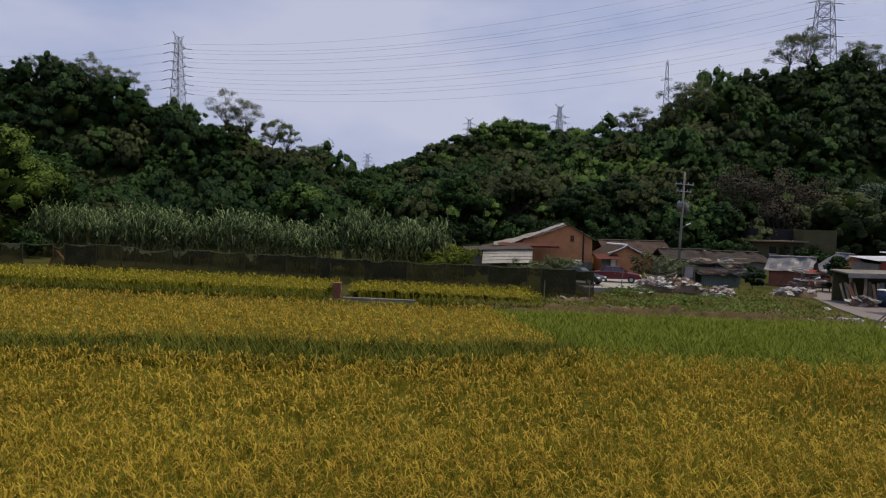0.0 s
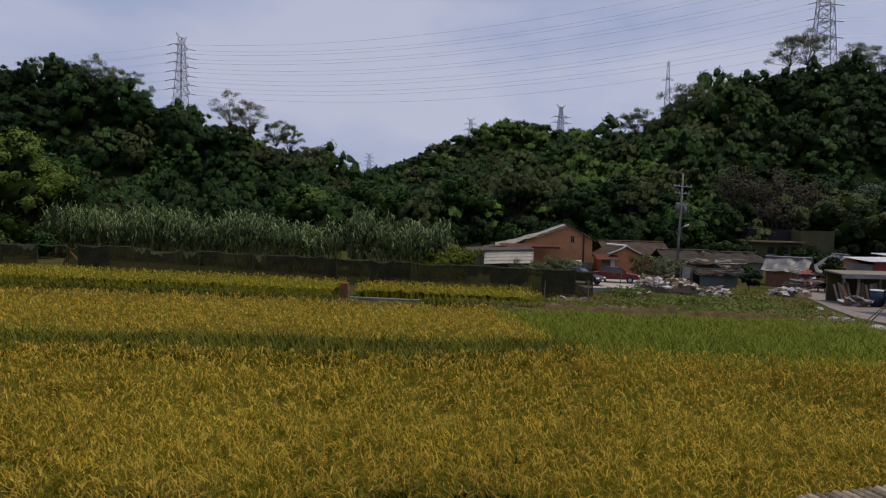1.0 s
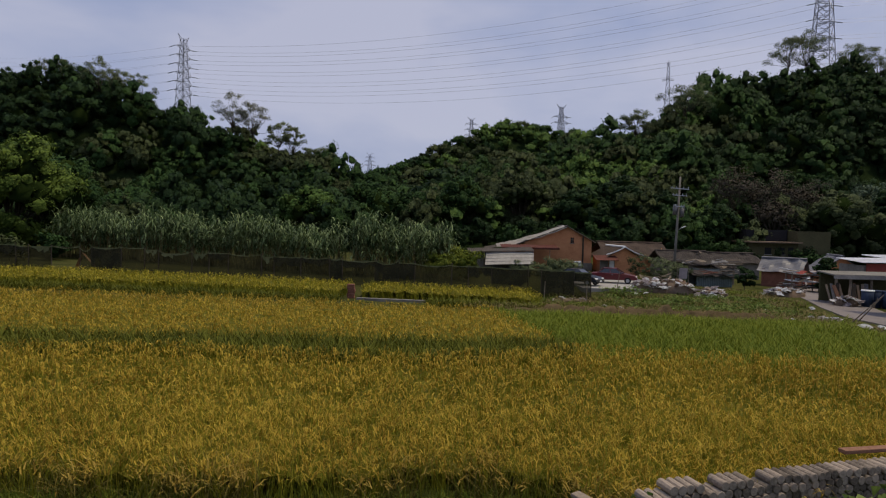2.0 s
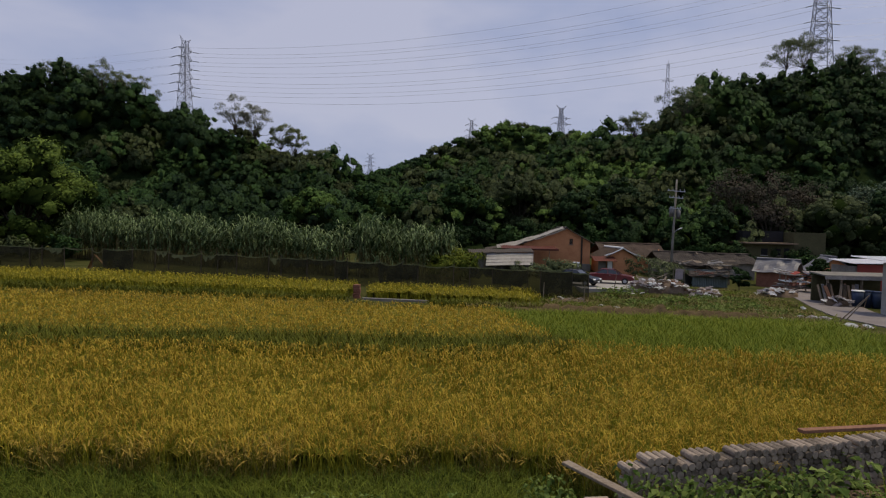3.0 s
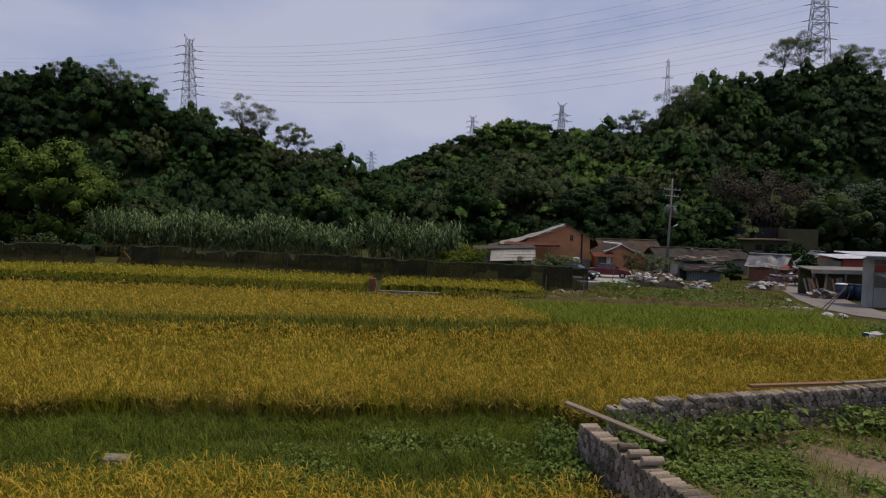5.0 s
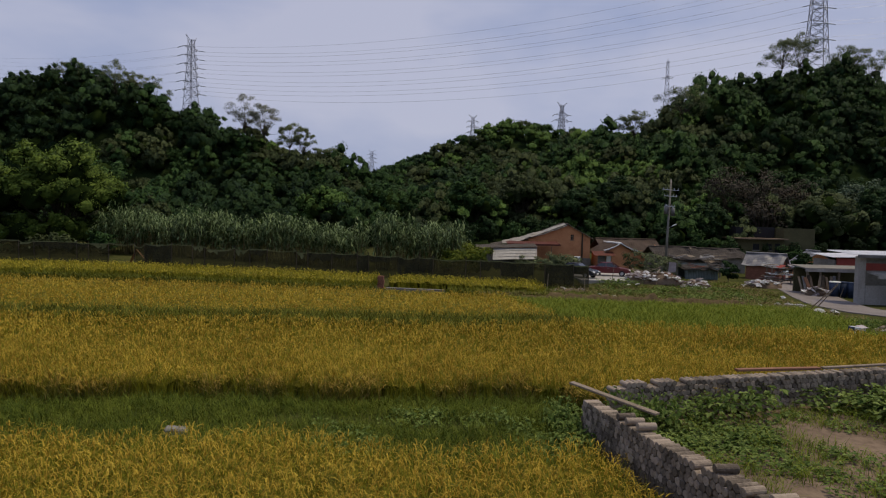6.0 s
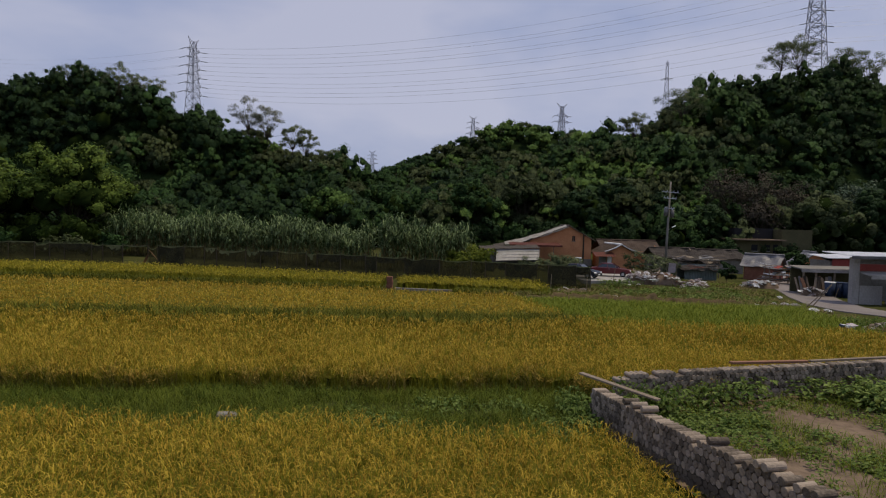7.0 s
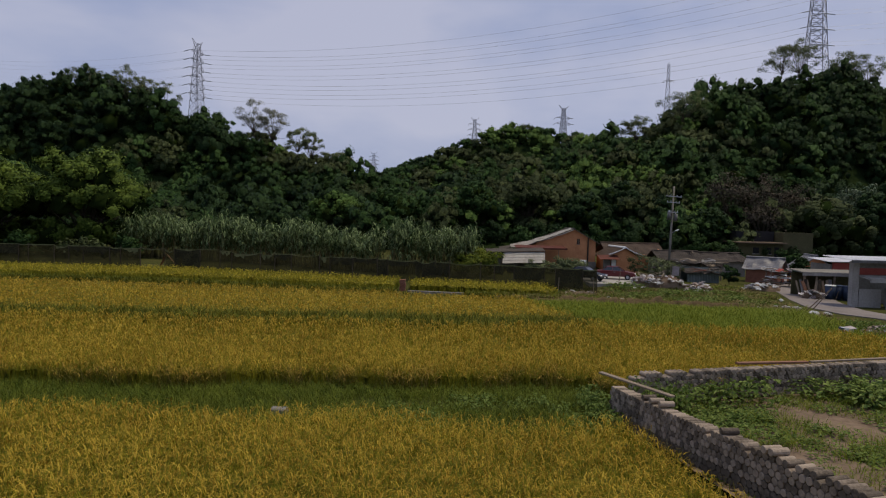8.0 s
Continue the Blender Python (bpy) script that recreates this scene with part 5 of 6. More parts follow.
grey_house = gable_house("house", 33.6, 78.5, 94, 4.6, 6.0, 2.3, 3.35, PLASTER, TILE_SOOT, "low house under an old dark tiled roof", -1.2, 24, wobble=0.3)
dark_house = gable_house("house", 41.5, 82, 94, 5.0, 7.5, 2.2, 3.2, PLASTER, TILE_SOOT, "low house with a sagging dark tiled roof", -1.3, 26, wobble=0.35)

# lean-to and metal shed beside the brick house
awning = thing("awning", pose(10.6, 76.8, -1.0), "rusty red corrugated awning on thin posts beside the house", "awning")
part("roof_sheet", ribbed((-3.6, -0.6, 3.2), (7.4, 0, 0.05), (0, 3.0, 0.28), 28, 0.05, 0.06, 3, 0.1), TIN_RUST, awning)
part("fascia", boxed((0.1, -0.62, 3.16), (7.4, 0.06, 0.22)), TIN_RUST, awning)
for px in (-3.0, -0.1, 2.6):
    bm = bmesh.new()
    beam(bm, (px, -0.4, -0.2), (px, -0.4, 3.2), 0.1, 0.1, 6)
    part("post", bm, WOOD, awning)
shed = thing("metal_shed", pose(6.5, 71.5, -0.9), "long low shed of pale corrugated metal with a slanting roof", "shed")
part("front_wall", ribbed((-2.0, 0, 0.0), (5.6, 0, 0), (0, 0.05, 2.4), 26, 0.05), TIN_GREY, shed)
part("side_panel", ribbed((-3.7, -0.05, 0.0), (1.6, 0, 0), (0, 0.02, 2.4), 5, 0.05), PLASTER, shed)
part("back_wall", boxed((0, 3.2, 1.3), (7.4, 0.1, 2.6)), TIN_GREY, shed)
part("roof_sheet", ribbed((-4.0, -0.5, 2.6), (8.0, 0, 0.35), (0.0, 3.8, 0.3), 34, 0.05, wobble=0.1), TILE_DARK, shed, "dark stained roof sheets")
for k in range(4):
    part("slanting_sheet", ribbed((-2.0 + 0.05 * k, -1.75 + 0.36 * k, 1.2 + 0.36 * k), (5.7, 0, 0.25), (0.03, 0.40, 0.34), 1, 0.04), TIN_OLD, shed, "pale weathered metal sheet leaning under the roof")
for px in (-3.8, -2.05, 3.75):
    bm = bmesh.new()
    beam(bm, (px, -0.45, -0.2), (px, -0.45, 2.75), 0.12, 0.12, 6)
    part("post", bm, WOOD, shed)
ac = thing("air_conditioner", pose(16.6, 75.6, -0.35), "white outdoor air conditioner on a stand", "air conditioner")
part("body", boxed((0, 0, 0.75), (0.85, 0.35, 0.6), None, 0.03), PAINT_WHITE, ac)
bm = bmesh.new()
bmesh.ops.create_circle(bm, cap_ends=True, radius=0.22, segments=16, matrix=pose(-0.12, -0.18, 0.75, 90))
part("fan_grille", bm, DARK, ac)
for px in (-0.35, 0.35):
    part("leg", boxed((px, 0, 0.1), (0.06, 0.3, 0.75)), STEEL, ac)
for k, (x, y, h, w) in enumerate(((8.5, 70.2, 1.6, 2.2), (10.6, 70, 1.7, 2.6), (12.6, 70.3, 2.1, 2.4), (14.3, 70.1, 2.2, 2.2), (11.5, 68, 1.3, 2.4), (9.6, 68.2, 1.2, 2.2), (13.4, 68.5, 1.6, 2.2))):
    shrub(x, y, h, w, LEAF_DUST, "grey-green climbing vines heaped behind the fence", 150 + k, 2000, 0.07)
for k, (x, y, h, w) in enumerate(((21.0, 66, 2.8, 1.6), (22.4, 65, 3.4, 2.0), (23.8, 64, 3.2, 1.8), (25.0, 63.2, 2.6, 1.7), (25.8, 66, 3.0, 1.8), (22.0, 60.5, 2.2, 1.2), (20.9, 57.5, 1.6, 0.9))):
    shrub(x, y, h, w, LEAF_DUST if k % 3 else LEAF_OLIVE, "straggling dull green trellis shrub near the car", 160 + k, 900, 0.075, 0.25)
shrub(32.0, 63.5, 2.9, 1.3, LEAF_DARK, "dark round bush beside the hut", 171, 700, 0.2)
tree("tree", 41.4, 64.6, 4.2, 1.25, LEAF_DARK, "small dark bushy tree between two huts", 172, leaves=1400, size=0.12, trunk=0.16, bare=0.2)

# yard and road
yard_bm = bmesh.new()
yard_pts = [(12.0, 51.4), (17.2, 51.8), (19.5, 56), (20.5, 66), (11.5, 66)]
low = [yard_bm.verts.new((x, y, -0.8)) for x, y in yard_pts]
top = [yard_bm.verts.new((x, y, -0.36)) for x, y in yard_pts]
yard_bm.faces.new(top)
for k in range(5):
    yard_bm.faces.new((low[k], low[(k + 1) % 5], top[(k + 1) % 5], top[k]))
tagged(part("yard", yard_bm, CONCRETE), "pale concrete yard in front of the houses", "yard", kind="structure")

road_bm = bmesh.new()
mid = [(33.0, 22.0), (31.2, 30), (30.6, 36), (31.6, 42), (33.5, 48), (35.8, 54), (38.0, 60), (42, 68), (50, 80), (60, 92)]
sides = []
for k, (x, y) in enumerate(mid):
    ax, ay = mid[max(k - 1, 0)]
    bx, by = mid[min(k + 1, len(mid) - 1)]
    d = Vector((bx - ax, by - ay)).normalized()
    row = []
    for s in (-2.3, -0.8, 0.8, 2.3):
        px, py = x + d.y * s, y - d.x * s
        row.append(road_bm.verts.new((px, py, land1(px, py) + 0.07)))
    sides.append(row)
for a, b in zip(sides, sides[1:]):
    for k in range(3):
        road_bm.faces.new((a[k], a[k + 1], b[k + 1], b[k]))
for edge in (0, 3):
    foot = [road_bm.verts.new(row[edge].co - Vector((0, 0, 0.5))) for row in sides]
    for k in range(len(sides) - 1):
        road_bm.faces.new((sides[k][edge], sides[k + 1][edge], foot[k + 1], foot[k]))
bmesh.ops.recalc_face_normals(road_bm, faces=road_bm.faces[:])
tagged(part("road", road_bm, ASPHALT), "narrow grey concrete lane winding into the hamlet", "road", kind="structure")


def sedan(name, x, y, z, turn, paint, label):
    """A four-door saloon, 4.4 m long, nose along its own +x."""
    ob = thing(name, pose(x, y, z, 0, 0, turn), label, "car")
    profile = [(-2.18, 0.42), (-2.2, 0.72), (-2.1, 0.92), (-1.45, 0.98), (-0.2, 1.0), (1.0, 0.94), (1.95, 0.80), (2.2, 0.62), (2.18, 0.36), (-2.1, 0.3)]
    bm = bmesh.new()
    rings = []
    for yy, k in ((-0.84, 0.95), (-0.80, 1.0), (0.80, 1.0), (0.84, 0.95)):
        rings.append([bm.verts.new((px * (0.985 if k < 1 else 1), yy, 0.55 + (pz - 0.55) * k)) for px, pz in profile])
    for a, b in zip(rings, rings[1:]):
        for k in range(10):
            bm.faces.new((a[k], a[(k + 1) % 10], b[(k + 1) % 10], b[k]))
    bm.faces.new(rings[0])
    bm.faces.new(rings[-1][::-1])
    part("body", bm, paint, ob)
    bm = bmesh.new()
    roofline = [(-1.5, 0.97), (-0.95, 1.38), (0.25, 1.42), (1.0, 0.93)]
    rows = [[bm.verts.new((px, s * (0.76 if pz < 1.1 else 0.60), pz)) for px, pz in roofline] for s in (-1, 1)]
    for k in range(3):
        bm.faces.new((rows[0][k], rows[0][k + 1], rows[1][k + 1], rows[1][k]))
    bm.faces.new(rows[0])
    bm.faces.new(rows[1][::-1])
    cabin = part("glasshouse", bm, GLASS_DARK, ob)
    part("roof", boxed((-0.36, 0, 1.42), (1.25, 1.2, 0.05), None, 0.02), paint, cabin)
    for s in (-1, 1):
        for (ax, az_), (bx, bz) in (((-1.5, 0.97), (-0.95, 1.4)), ((-0.3, 0.98), (-0.35, 1.42)), ((1.0, 0.94), (0.25, 1.43))):
            bm = bmesh.new()
            beam(bm, (ax, s * 0.77, az_), (bx, s * 0.61, bz), 0.09)
            part("pillar", bm, paint, cabin)
        for px in (-1.3, 1.35):
            wheel = thing("wheel", Matrix.Identity(4), "", "")
            wheel.parent = ob
            wheel.matrix_local = pose(px, s * 0.80, 0.31)
            bm = bmesh.new()
            bmesh.ops.create_cone(bm, cap_ends=True, segments=18, radius1=0.31, radius2=0.31, depth=0.19, matrix=pose(0, 0, 0, 90))
            part("tyre", bm, RUBBER, wheel)
            bm = bmesh.new()
            bmesh.ops.create_cone(bm, cap_ends=True, segments=14, radius1=0.2, radius2=0.17, depth=0.21, matrix=pose(0, 0, 0, 90))
            part("rim", bm, STEEL, wheel)
        part("headlight", boxed((2.12, s * 0.6, 0.66), (0.14, 0.36, 0.14), None, 0.03), PAINT_WHITE, ob)
        part("tail_light", boxed((-2.15, s * 0.6, 0.78), (0.1, 0.34, 0.16), None, 0.03), CAR_RED, ob)
        part("door_handle", boxed((-0.1, s * 0.85, 0.85), (0.16, 0.03, 0.04)), STEEL, ob)
    part("bumper", boxed((2.16, 0, 0.42), (0.18, 1.6, 0.2), None, 0.05), RUBBER, ob)
    part("number_plate", boxed((2.27, 0, 0.46), (0.02, 0.4, 0.14)), PAINT_WHITE, ob)
    return ob


sedan("car", 16.3, 57.6, -0.36, -18, CAR_RED, "dark red saloon car parked on the concrete yard")
sedan("car", 12.3, 55.0, -0.36, -40, CAR_NAVY, "black saloon car parked behind the net fence")

# utility pole
px, py = 26.75, 70.0
pole = thing("utility_pole", pose(px, py, land1(px, py), 0, 1.6, 0), "leaning grey concrete utility pole with cross-arms and transformers", "utility pole")
bm = bmesh.new()
beam(bm, (0, 0, -0.5), (0, 0, 12.4), 0.36, 0.2, 12)
part("shaft", bm, PLASTER, pole, "", True)
for z, w in ((11.0, 2.1), (10.2, 1.7), (8.9, 1.3)):
    arm = part("cross_arm", boxed((0, -0.16, z), (w, 0.1, 0.1), pose(0, 0, 0, 0, 2, 0)), STEEL, pole)
    for s in (-0.45, -0.2, 0.2, 0.45):
        bm = bmesh.new()
        beam(bm, (s * w, -0.16, z), (s * w, -0.16, z + 0.25), 0.11, 0.07, 8)
        part("insulator", bm, STEEL, arm)
for dx, z in ((-0.42, 7.9), (0.42, 7.7)):
    bm = bmesh.new()
    beam(bm, (dx, -0.1, z), (dx, -0.1, z + 1.0), 0.5, 0.5, 12)
    can = part("transformer", bm, TIN_GREY, pole, "grey transformer can", True)
    bm = bmesh.new()
    beam(bm, (dx, -0.1, z + 1.0), (dx, -0.1, z + 1.25), 0.12, 0.08, 8)
    part("bushing", bm, PAINT_WHITE, can)
bm = bmesh.new()
beam(bm, (0.1, 0, 6.1), (0.6, -0.1, 6.5), 0.07)
lamp = part("lamp_arm", bm, STEEL, pole)
part("lamp_head", boxed((0.75, -0.12, 6.55), (0.55, 0.22, 0.12), pose(0, 0, 0, 0, -25, 0), 0.03), LAMP_WHITE, lamp)

# sheds and huts towards the lane
blue = thing("sheet_shed", pose(29.7, 66, land1(29.7, 66)), "low shed of dull green sheets under a dark sagging roof", "shed")
part("front_wall", ribbed((-1.9, 0, 0), (4.0, 0, 0), (0, 0.02, 1.35), 20, 0.03), GREEN_TIN, blue)
part("side_wall", boxed((2.1, 1.6, 0.7), (0.1, 3.2, 1.4)), GREEN_TIN, blue)
part("back_wall", boxed((0, 3.3, 0.9), (4.2, 0.1, 1.8)), GREEN_TIN, blue)
part("roof_sheet", ribbed((-2.4, -0.6, 1.35), (4.9, 0, -0.1), (-0.3, 4.2, 0.30), 22, 0.05, 0.06, 4, 0.25), TILE_SOOT, blue)
dark_shed = thing("open_shed", pose(31.5, 71, land1(31.5, 71)), "dark open shed with sagging sheet-metal roof", "shed")
part("roof_sheet", ribbed((-2.8, -0.5, 2.2), (5.8, 0, -0.3), (0, 4.2, 0.45), 22, 0.05, 0.06, 4, 0.35), TILE_SOOT, dark_shed)
part("back_wall", boxed((0, 3.0, 1.0), (5.4, 0.12, 2.4)), PLASTER, dark_shed)
for dx in (-2.6, 0, 2.7):
    part("post", boxed((dx, -0.2, 1.0), (0.14, 0.14, 2.6)), WOOD, dark_shed)


def jumble(parent, wide, deep, low, high, count, mats, seed):
    """Old boards and bent sheets thrown on a roof or leaning before a hut."""
    q = random.Random(seed)
    for k in range(count):
        ln = q.uniform(0.8, 2.6)
        flat = q.random() < 0.4
        piece = part("bent_sheet" if flat else "old_board", ribbed((-ln / 2, -0.3, 0), (ln, 0, 0), (0, 0.7, 0), 5, 0.03, 0.02, 2, 0.25) if flat else boxed((0, 0, 0), (ln, 0.14, 0.06), None, 0.008), q.choice(mats), parent)
        piece.matrix_local = pose(q.uniform(-wide, wide) / 2, q.uniform(-deep, deep) / 2, low + (high - low) * (k + 0.5) / count, q.uniform(-10, 25), q.uniform(-14, 14), q.uniform(-35, 35))


jumble(dark_shed, 5.6, 2.4, 1.5, 2.9, 22, (TILE_SOOT, WOOD, TIN_GREY, BARK, TIN_OLD), 1)
jumble(blue, 4.2, 2.0, 1.35, 1.9, 12, (TILE_SOOT, WOOD, TIN_GREY, TIN_RUST), 2)
jumble(grey_house, 3.0, 3.0, 2.6, 3.5, 10, (TILE_SOOT, BARK, TIN_GREY, WOOD), 3)
stack = thing("scrap_rack", pose(39.4, 65.6, land1(39.4, 65.6)), "rack of scrap boards, sheets and white plastic before the hut", "rack")
for dx, dy in ((-1.5, -0.6), (1.5, -0.6), (-1.5, 0.6), (1.5, 0.6)):
    part("post", boxed((dx, dy, 1.0), (0.1, 0.1, 2.2)), WOOD, stack)
for z, m in ((0.5, WOOD), (1.15, PAINT_WHITE), (1.9, TIN_GREY)):
    part("shelf", boxed((0, 0, z), (3.3, 1.4, 0.07), pose(0, 0, 0, 3, 2, 0), 0.01), m, stack)
jumble(stack, 3.0, 1.2, 0.3, 2.4, 26, (PAINT_WHITE, WOOD, TIN_GREY, DARK, CLOTH, BRICK_RED, DARK), 4)
hut = gable_house("hut", 41.9, 70.0, 48, 3.2, 4.0, 2.1, 3.3, BRICK_OLD, TARP, "dull red brick hut under a silvery tarpaulin roof", -1.5, 3, wobble=0.28)
flat_door(hut, 0.5, 0.0, 0.9, 1.9, -0.05, BRICK_RED)
hut2 = gable_house("hut", 46.2, 69.6, -12, 4.4, 4.0, 2.3, 3.85, BRICK_OR, TARP, "orange brick hut with wrinkled silver sheeting on its roof", -1.55, 3, wobble=0.3)
lean = thing("lean_to", pose(37.8, 53.4, land1(36.5, 53.4)), "open lean-to with a pale slab roof and leaning planks", "shed")
part("roof_slab", boxed((0.6, 0.9, 2.75), (7.0, 2.6, 0.14), pose(0, 0, 0, 4, 0, 0), 0.02), PLASTER, lean)
part("fascia", boxed((0.6, -0.46, 2.50), (7.0, 0.08, 0.34)), CONCRETE, lean, "pale weathered fascia")
part("back_wall", boxed((0.6, 2.0, 1.1), (6.6, 0.15, 2.9)), MOSSY_SHADED, lean, "dark back wall")
for dx in (-2.6, -1.3, 0.6, 3.0):
    part("post", boxed((dx, -0.3, 1.15), (0.16, 0.16, 2.6)), WOOD, lean)
r = random.Random(3)
for k in range(12):
    plank = part("plank", boxed((0, 0, 1.0), (0.2 + 0.05 * (k % 4), 0.05, 1.7 + 0.15 * (k % 3)), None, 0.006), (WOOD, TIN_GREY, BARK, WOOD_RED, PLY)[k % 5])
    plank.matrix_world = pose(34.5 + 0.28 * k, 52.5 - 0.1 * (k % 2), land1(35, 52.5) + 0.02, -16, r.uniform(-16, 16), r.uniform(-10, 10))
    tagged(plank, "weathered plank leaning against the lean-to", "plank", "planks leaning on the lean-to")

carport = thing("carport", pose(35.5, 45.6, land1(35.5, 45.6)), "grey concrete carport with a white corrugated roof and roller shutter", "carport")
part("column", boxed((0.05, 0.1, 2.1), (0.62, 0.6, 4.4), None, 0.02), CONCRETE, carport)
part("column", boxed((2.45, -1.6, 1.0), (0.75, 0.4, 2.6), None, 0.02), PLASTER, carport)
part("beam", boxed((4.3, 0.1, 4.0), (7.8, 0.5, 0.6), None, 0.02), PLASTER, carport)
part("low_wall", boxed((1.45, -0.1, 0.75), (2.1, 0.2, 1.9)), CONCRETE, carport)
part("inner_wall", boxed((6.2, 4.0, 1.35), (6.4, 0.2, 2.9)), PLASTER, carport)
part("upper_wall", boxed((6.2, 3.98, 3.45), (6.4, 0.2, 1.3)), BRICK_RED, carport, "dull red upper wall")
part("canopy", boxed((3.9, -0.9, 2.85), (6.9, 1.6, 0.16), pose(0, 0, 0, 8, 0, 0)), CONCRETE, carport, "pale sloping slab canopy over the opening")
part("canopy_beam", boxed((3.9, -1.66, 2.6), (6.9, 0.14, 0.3)), CONCRETE, carport)
shutter = bmesh.new()
for k in range(14):
    box(shutter, (4.6, -0.02, 0.1 + k * 0.13), (3.4, 0.05, 0.12), None, 0.01)
part("roller_shutter", shutter, TIN_GREY, carport)
part("roof_sheet", ribbed((-1.3, -1.5, 4.48), (10.1, 0, 0.0), (-0.5, 3.6, 0.22), 44, 0.06), TIN_WHITE, carport)
part("fascia", boxed((3.7, -1.53, 4.36), (10.0, 0.05, 0.24)), TIN_GREY, carport)
red = thing("red_shed", pose(40.9, 57.2, land1(39.7, 57) - 0.35), "shed with a dark red wall under white metal roofing", "shed")
part("front_wall", boxed((2.6, 0, 1.9), (5.6, 0.2, 4.2)), BRICK_RED, red)
part("side_wall", boxed((-0.3, 2.0, 1.8), (0.2, 3.8, 4.0)), PLASTER, red)
part("roof_sheet", ribbed((-0.9, -0.5, 4.1), (6.6, 0, 0.1), (0, 4.2, 0.25), 28, 0.05), TIN_WHITE, red)

ruin = thing("concrete_building", pose(50, 100, 0.0), "unfinished mossy concrete building with a roof slab and dark openings", "building")
part("wall", boxed((4.1, 2.5, 1.3), (8.2, 5.0, 3.8)), MOSSY_SHADED, ruin)
part("roof", boxed((4.0, 2.0, 3.35), (8.8, 6.6, 0.22)), PLY, ruin, "stained yellowish roof slab")
# Solid block in near-black: the shadow above the slab put into colour.
part("upper_wall", boxed((4.6, 4.2, 4.4), (7.0, 2.6, 2.0)), DARK, ruin)
part("tower_block", boxed((11.0, 3.0, 2.0), (5.4, 6.0, 6.6)), MOSSY_SHADED, ruin)
# Openings are flat dark panels; their inner shade is only colour.
for dx in (3.4, 5.6):
    w_ob = part("window", boxed((dx, -0.01, 1.9), (1.1, 0.06, 1.1)), DARK, ruin)
    part("sill", boxed((dx, -0.06, 1.28), (1.3, 0.16, 0.1)), CONCRETE, w_ob)
part("window", boxed((7.2, -0.01, 1.6), (0.9, 0.06, 1.9)), DARK, ruin)

# ---- rubble, rubbish and odds and ends ----


def stone_mesh(seed):
    q = random.Random(seed)
    bm = bmesh.new()
    bmesh.ops.create_icosphere(bm, subdivisions=1, radius=0.5)
    for v in bm.verts:
        v.co = Vector((v.co.x * q.uniform(0.8, 1.4), v.co.y * q.uniform(0.6, 1.2), v.co.z * q.uniform(0.4, 0.9))) + Vector((q.uniform(-0.08, 0.08), q.uniform(-0.08, 0.08), 0))
    me = bpy.data.meshes.new("rubble_stone")
    bm.to_mesh(me)
    bm.free()
    return me


STONES = [stone_mesh(k) for k in range(5)]


def sheet_mesh(seed):
    q = random.Random(seed)
    bm = bmesh.new()
    rows = [[bm.verts.new(((i / 6 - 0.5) * (1 + 0.2 * q.random()), (j / 5 - 0.5) * 0.8, 0.28 * (1 - abs(i / 3 - 1)) * (1 - abs(j / 2.5 - 1)) + 0.16 * noise.noise((i * 0.7, j * 0.7, seed * 3.1)))) for i in range(7)] for j in range(6)]
    for a, b in zip(rows, rows[1:]):
        for i in range(6):
            bm.faces.new((a[i], a[i + 1], b[i + 1], b[i]))
    bmesh.ops.solidify(bm, geom=bm.faces[:], thickness=0.02)
    me = bpy.data.meshes.new("crumpled_sheet")
    bm.to_mesh(me)
    bm.free()
    return me


SHEETS = [sheet_mesh(k) for k in range(4)]


def heap(x, y, wide, deep, high, count, label, seed, sheet=0.3, size=(0.18, 0.5), mats=(RUBBLE, PLASTIC_WHITE, WOOD, CLOTH)):
    q = random.Random(seed)
    ob = thing("rubble_heap", pose(x, y, land1(x, y)), label, "rubble heap", "heaps beside the lane")
    bm = bmesh.new()
    bmesh.ops.create_icosphere(bm, subdivisions=3, radius=1.0)
    for v in bm.verts:
        v.co = Vector((v.co.x * wide / 2, v.co.y * deep / 2, v.co.z * high * 0.75)) * (1 + 0.35 * noise.noise(v.co * 1.8 + Vector((seed, 0, 0))))
    part("earth", bm, MUD, ob, "", True)
    for k in range(count):
        a, d = q.uniform(0, 6.28), math.sqrt(q.random())
        px, py = d * wide / 2 * math.cos(a), d * deep / 2 * math.sin(a)
        pz = high * 0.78 * math.sqrt(max(0, 1 - d * d)) + 0.03
        is_sheet = q.random() < sheet
        me = q.choice(SHEETS if is_sheet else STONES).copy()
        me.materials.clear()
        me.materials.append(q.choice((mats[1], mats[1], mats[3])) if is_sheet else q.choice((mats[0], mats[0], mats[2])))
        piece = new("crumpled_sheet" if is_sheet else "stone", me)
        piece.parent = ob
        s = q.uniform(*size) * (1.7 if is_sheet else 0.8)
        piece.matrix_local = pose(px, py, pz, q.uniform(-25, 25), q.uniform(-25, 25), q.uniform(0, 360)) @ Matrix.Diagonal((s, s, s, 1))
    return ob


heap(18.1, 52.6, 2.9, 1.7, 1.3, 90, "heap of white plastic and broken masonry by the yard", 1, 0.55, (0.18, 0.5))
heap(20.6, 53.4, 3.6, 2.0, 1.45, 90, "heap of timber scraps and pale rubbish by the yard", 2, 0.35, (0.15, 0.42), (WOOD, PLASTIC_WHITE, WOOD_RED, CLOTH))
heap(23.7, 52.8, 3.0, 1.7, 1.15, 56, "heap of white sheeting and scraps on the weedy bank", 3, 0.5, (0.2, 0.6))
heap(9.6, 45.4, 3.4, 1.0, 0.25, 16, "low heap of pale gravel and rubble", 4, 0.1, (0.15, 0.4))
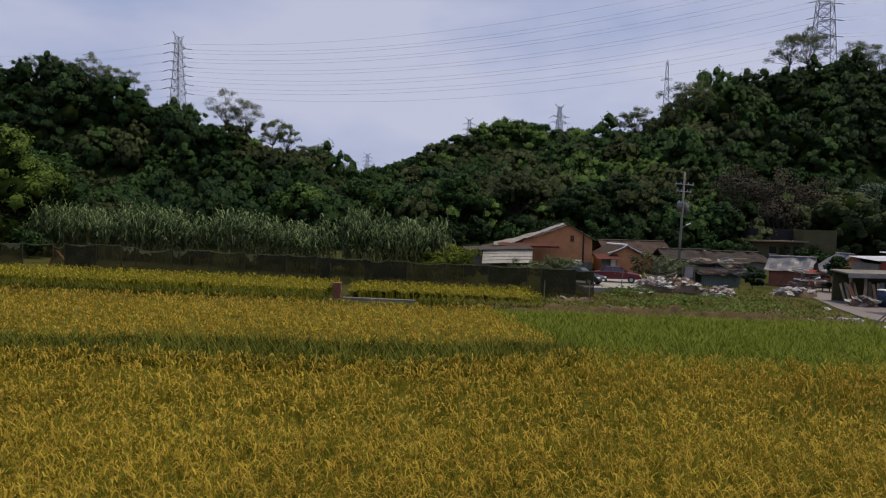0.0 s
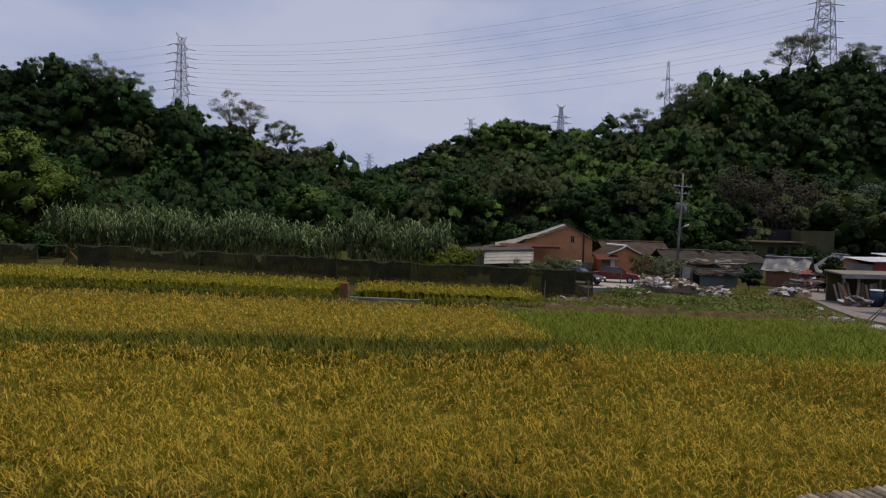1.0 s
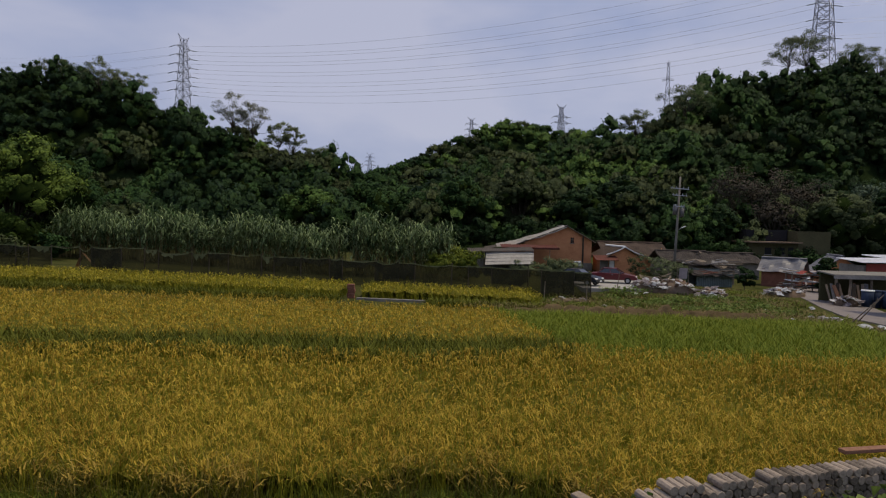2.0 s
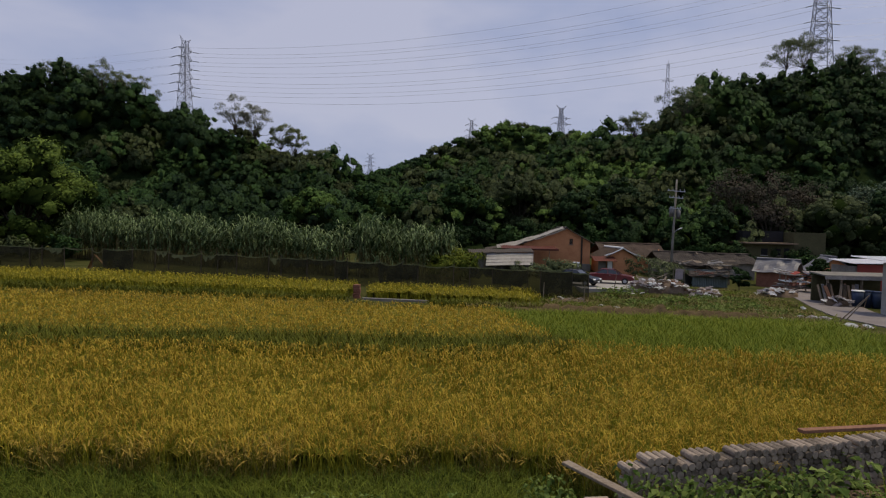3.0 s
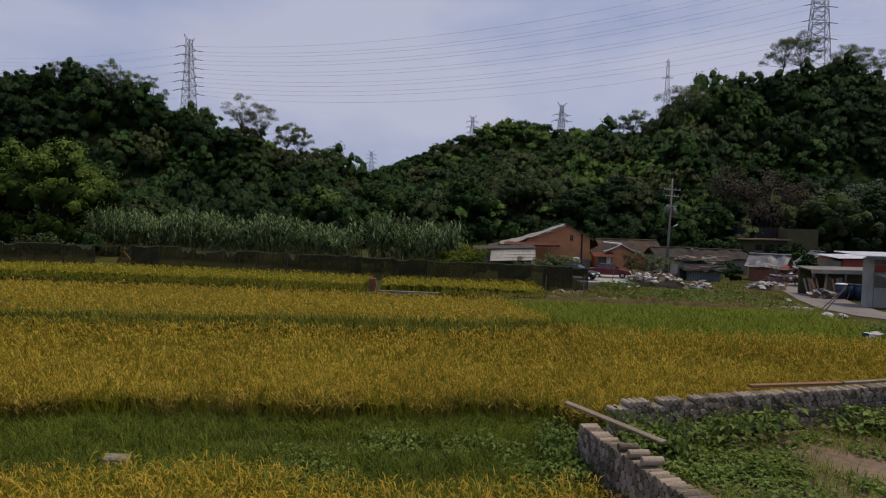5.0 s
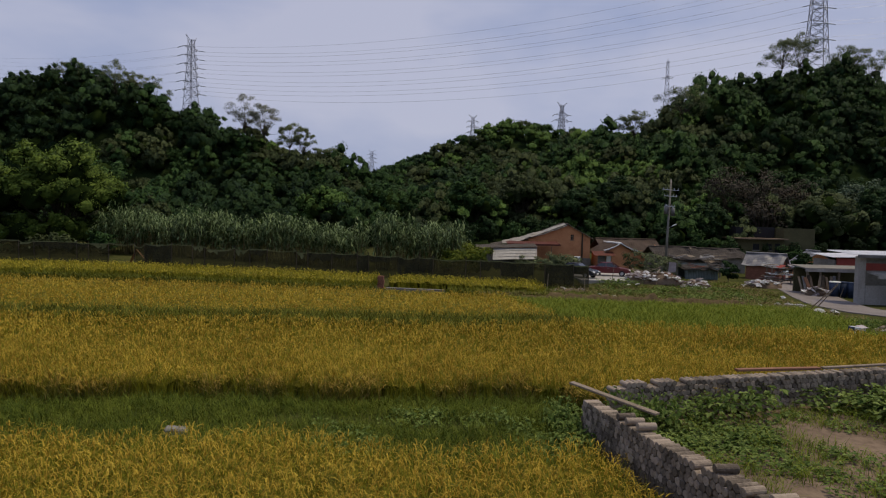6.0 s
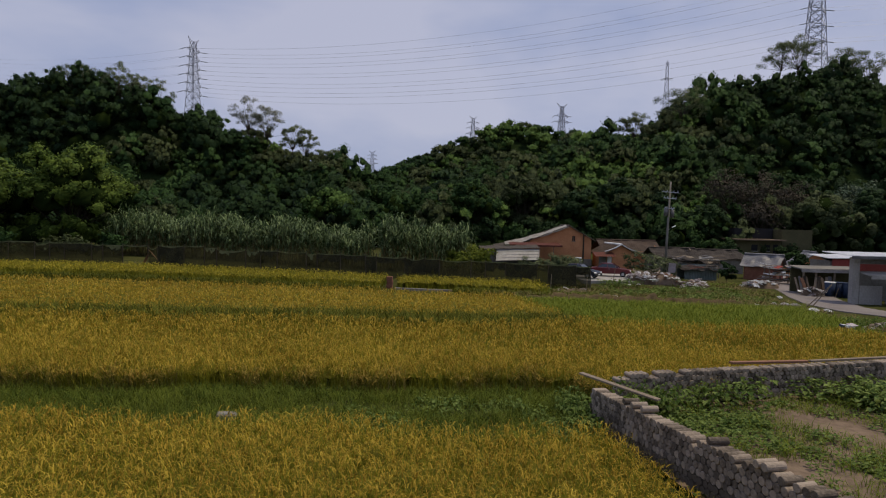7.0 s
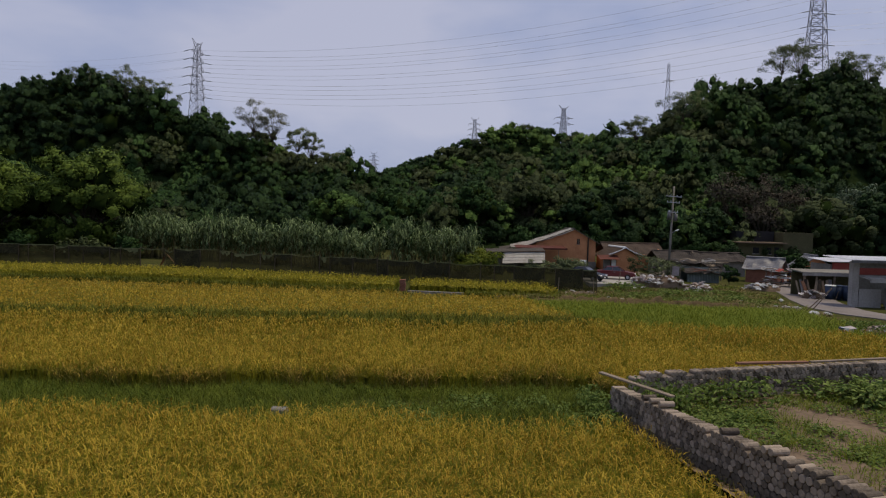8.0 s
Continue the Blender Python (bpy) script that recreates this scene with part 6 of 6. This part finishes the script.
heap(33.6, 58.5, 4.0, 2.0, 1.0, 64, "heap of white and orange rubbish beside the lane", 5, 0.55, (0.2, 0.5))
heap(35.0, 51.2, 2.2, 1.4, 1.1, 34, "heap of broken tiles and plaster beside the lane", 6, 0.4, (0.2, 0.5))
heap(21.2, 21.2, 2.6, 1.4, 0.6, 60, "heap of broken concrete and white plastic beside the lane", 7, 0.25, (0.15, 0.45))
p = jitter_grid(19.8, 23.5, 20.2, 22.4, 0.4, rng)
sow("weeds", patchy(p, 2.2, 0.0, 1.0), BROAD, [WEED], "leafy weeds growing through the broken concrete", "weeds", (1.0, 1.7), (0.9, 1.3), base=0.15)
heap(25.4, 34.0, 1.6, 0.9, 0.3, 8, "small heap of white sheeting in the grass", 8, 0.8)
heap(26.0, 39.8, 2.6, 0.9, 0.2, 12, "flattened rubbish along the verge", 9, 0.5)
heap(20.6, 39.6, 3.6, 0.7, 0.15, 10, "stones and scraps along the bank", 10, 0.3, (0.15, 0.35))
r = random.Random(8)
for k, (x, y) in enumerate(((12.2, 40.6), (22.6, 37.4), (21.2, 40.2), (24.2, 44), (11.3, 41.5), (29.5, 47), (17.2, 50.6), (16.2, 50.2))):
    ob = new("white_scrap", SHEETS[k % 4].copy())
    ob.data.materials.append(PLASTIC_WHITE)
    ob.matrix_world = pose(x, y, land1(x, y) + 0.18, r.uniform(-20, 20), r.uniform(-20, 20), r.uniform(0, 360)) @ Matrix.Diagonal((0.42, 0.42, 0.42, 1))
    tagged(ob, "crumpled scrap of white plastic in the grass", "plastic scrap", "white scraps")
for k in range(14):
    bm = boxed((0, 0, 0), (r.uniform(0.9, 2.2), 0.12, 0.04), None, 0.005)
    ob = part("timber_scrap", bm, WOOD)
    ob.matrix_world = pose(19.2 + r.uniform(-1.6, 1.8), 53.2 + r.uniform(-0.7, 0.7), land1(19.5, 53) + 1.0 + 0.03 * k, r.uniform(-10, 10), r.uniform(-16, 16), r.uniform(0, 180))
    tagged(ob, "scrap of pale sawn timber lying on a heap", "timber scrap", "timber scraps")
for k, (x, y, z, ln, tx, tz) in enumerate(((27.0, 37, 0.0, 2.8, 50, -35), (27.6, 37.6, 0.0, 2.5, 55, -45), (37.6, 51.2, 0, 1.6, 60, 30), (14.9, 51.0, 0, 2.1, 82, 20), (7.6, 45.5, 0, 1.5, 88, 0), (10.6, 44.2, 0, 1.5, 89, 0))):
    bm = bmesh.new()
    beam(bm, (-ln / 2, 0, 0), (ln / 2, 0, 0), 0.08, 0.06, 6)
    ob = part("wooden_pole", bm, WOOD)
    ob.matrix_world = pose(x, y, land1(x, y) + 0.5 * ln * math.sin(radians(tx)) - 0.05, 0, -tx, tz)
    tagged(ob, "thin wooden pole stuck slanting in the ground", "pole", "slanting poles")
for k, (x, y) in enumerate(((37.0, 51.5), (37.9, 51.7), (38.6, 51.2))):
    bin_ob = thing("plastic_bin", pose(x, y, land1(x, y)), "dark blue plastic bin beside the carport", "bin", "bins by the carport")
    bm = bmesh.new()
    bmesh.ops.create_cone(bm, cap_ends=True, segments=16, radius1=0.42, radius2=0.5, depth=1.45, matrix=pose(0, 0, 0.72))
    part("body", bm, PLASTIC_BLUE, bin_ob, "", True)
    bm = bmesh.new()
    bmesh.ops.create_cone(bm, cap_ends=True, segments=16, radius1=0.54, radius2=0.5, depth=0.08, matrix=pose(0, 0, 1.49))
    part("lid", bm, PAINT_WHITE if k == 0 else PLASTIC_BLUE, bin_ob)
cloth = part("hanging_cloth", boxed((0, 0, 0), (0.9, 0.04, 1.1), None, 0.01), CLOTH)
cloth.matrix_world = pose(24.2, 60.5, land1(24, 60) + 1.5, 0, 4, 10)
tagged(cloth, "faded pinkish cloth hung up to dry", "cloth")
line_post = bmesh.new()
beam(line_post, (23.6, 60.5, land1(24, 60) - 0.2), (23.6, 60.5, land1(24, 60) + 2.1), 0.08)
beam(line_post, (24.8, 60.6, land1(24, 60) - 0.2), (24.8, 60.6, land1(24, 60) + 2.1), 0.08)
beam(line_post, (23.6, 60.52, land1(24, 60) + 2.05), (24.8, 60.58, land1(24, 60) + 2.05), 0.04)
tagged(part("drying_rack", line_post, WOOD), "plain wooden drying frame behind the rubble", "drying rack")

crate = thing("crate", pose(18.55, 20.9, land1(18.55, 20.9), 0, 3, 12) @ Matrix.Scale(0.6, 4), "white box with a dark blue end thrown beside the lane", "box")
part("body", boxed((0.62, 0, 0.45), (1.1, 0.6, 0.7), pose(0, 0, 0, 0, 4, 0), 0.03), PLASTIC_WHITE, crate)
part("end_panel", boxed((0.04, 0, 0.45), (0.07, 0.62, 0.72), pose(0, 0, 0, 0, 4, 0), 0.02), PLASTIC_BLUE, crate, "dark blue end panel")
part("flap", boxed((0.95, -0.12, 0.84), (0.8, 0.6, 0.04), pose(0, 0, 0, 14, -6, 8), 0.01), CLOTH, crate, "bent pale flap")
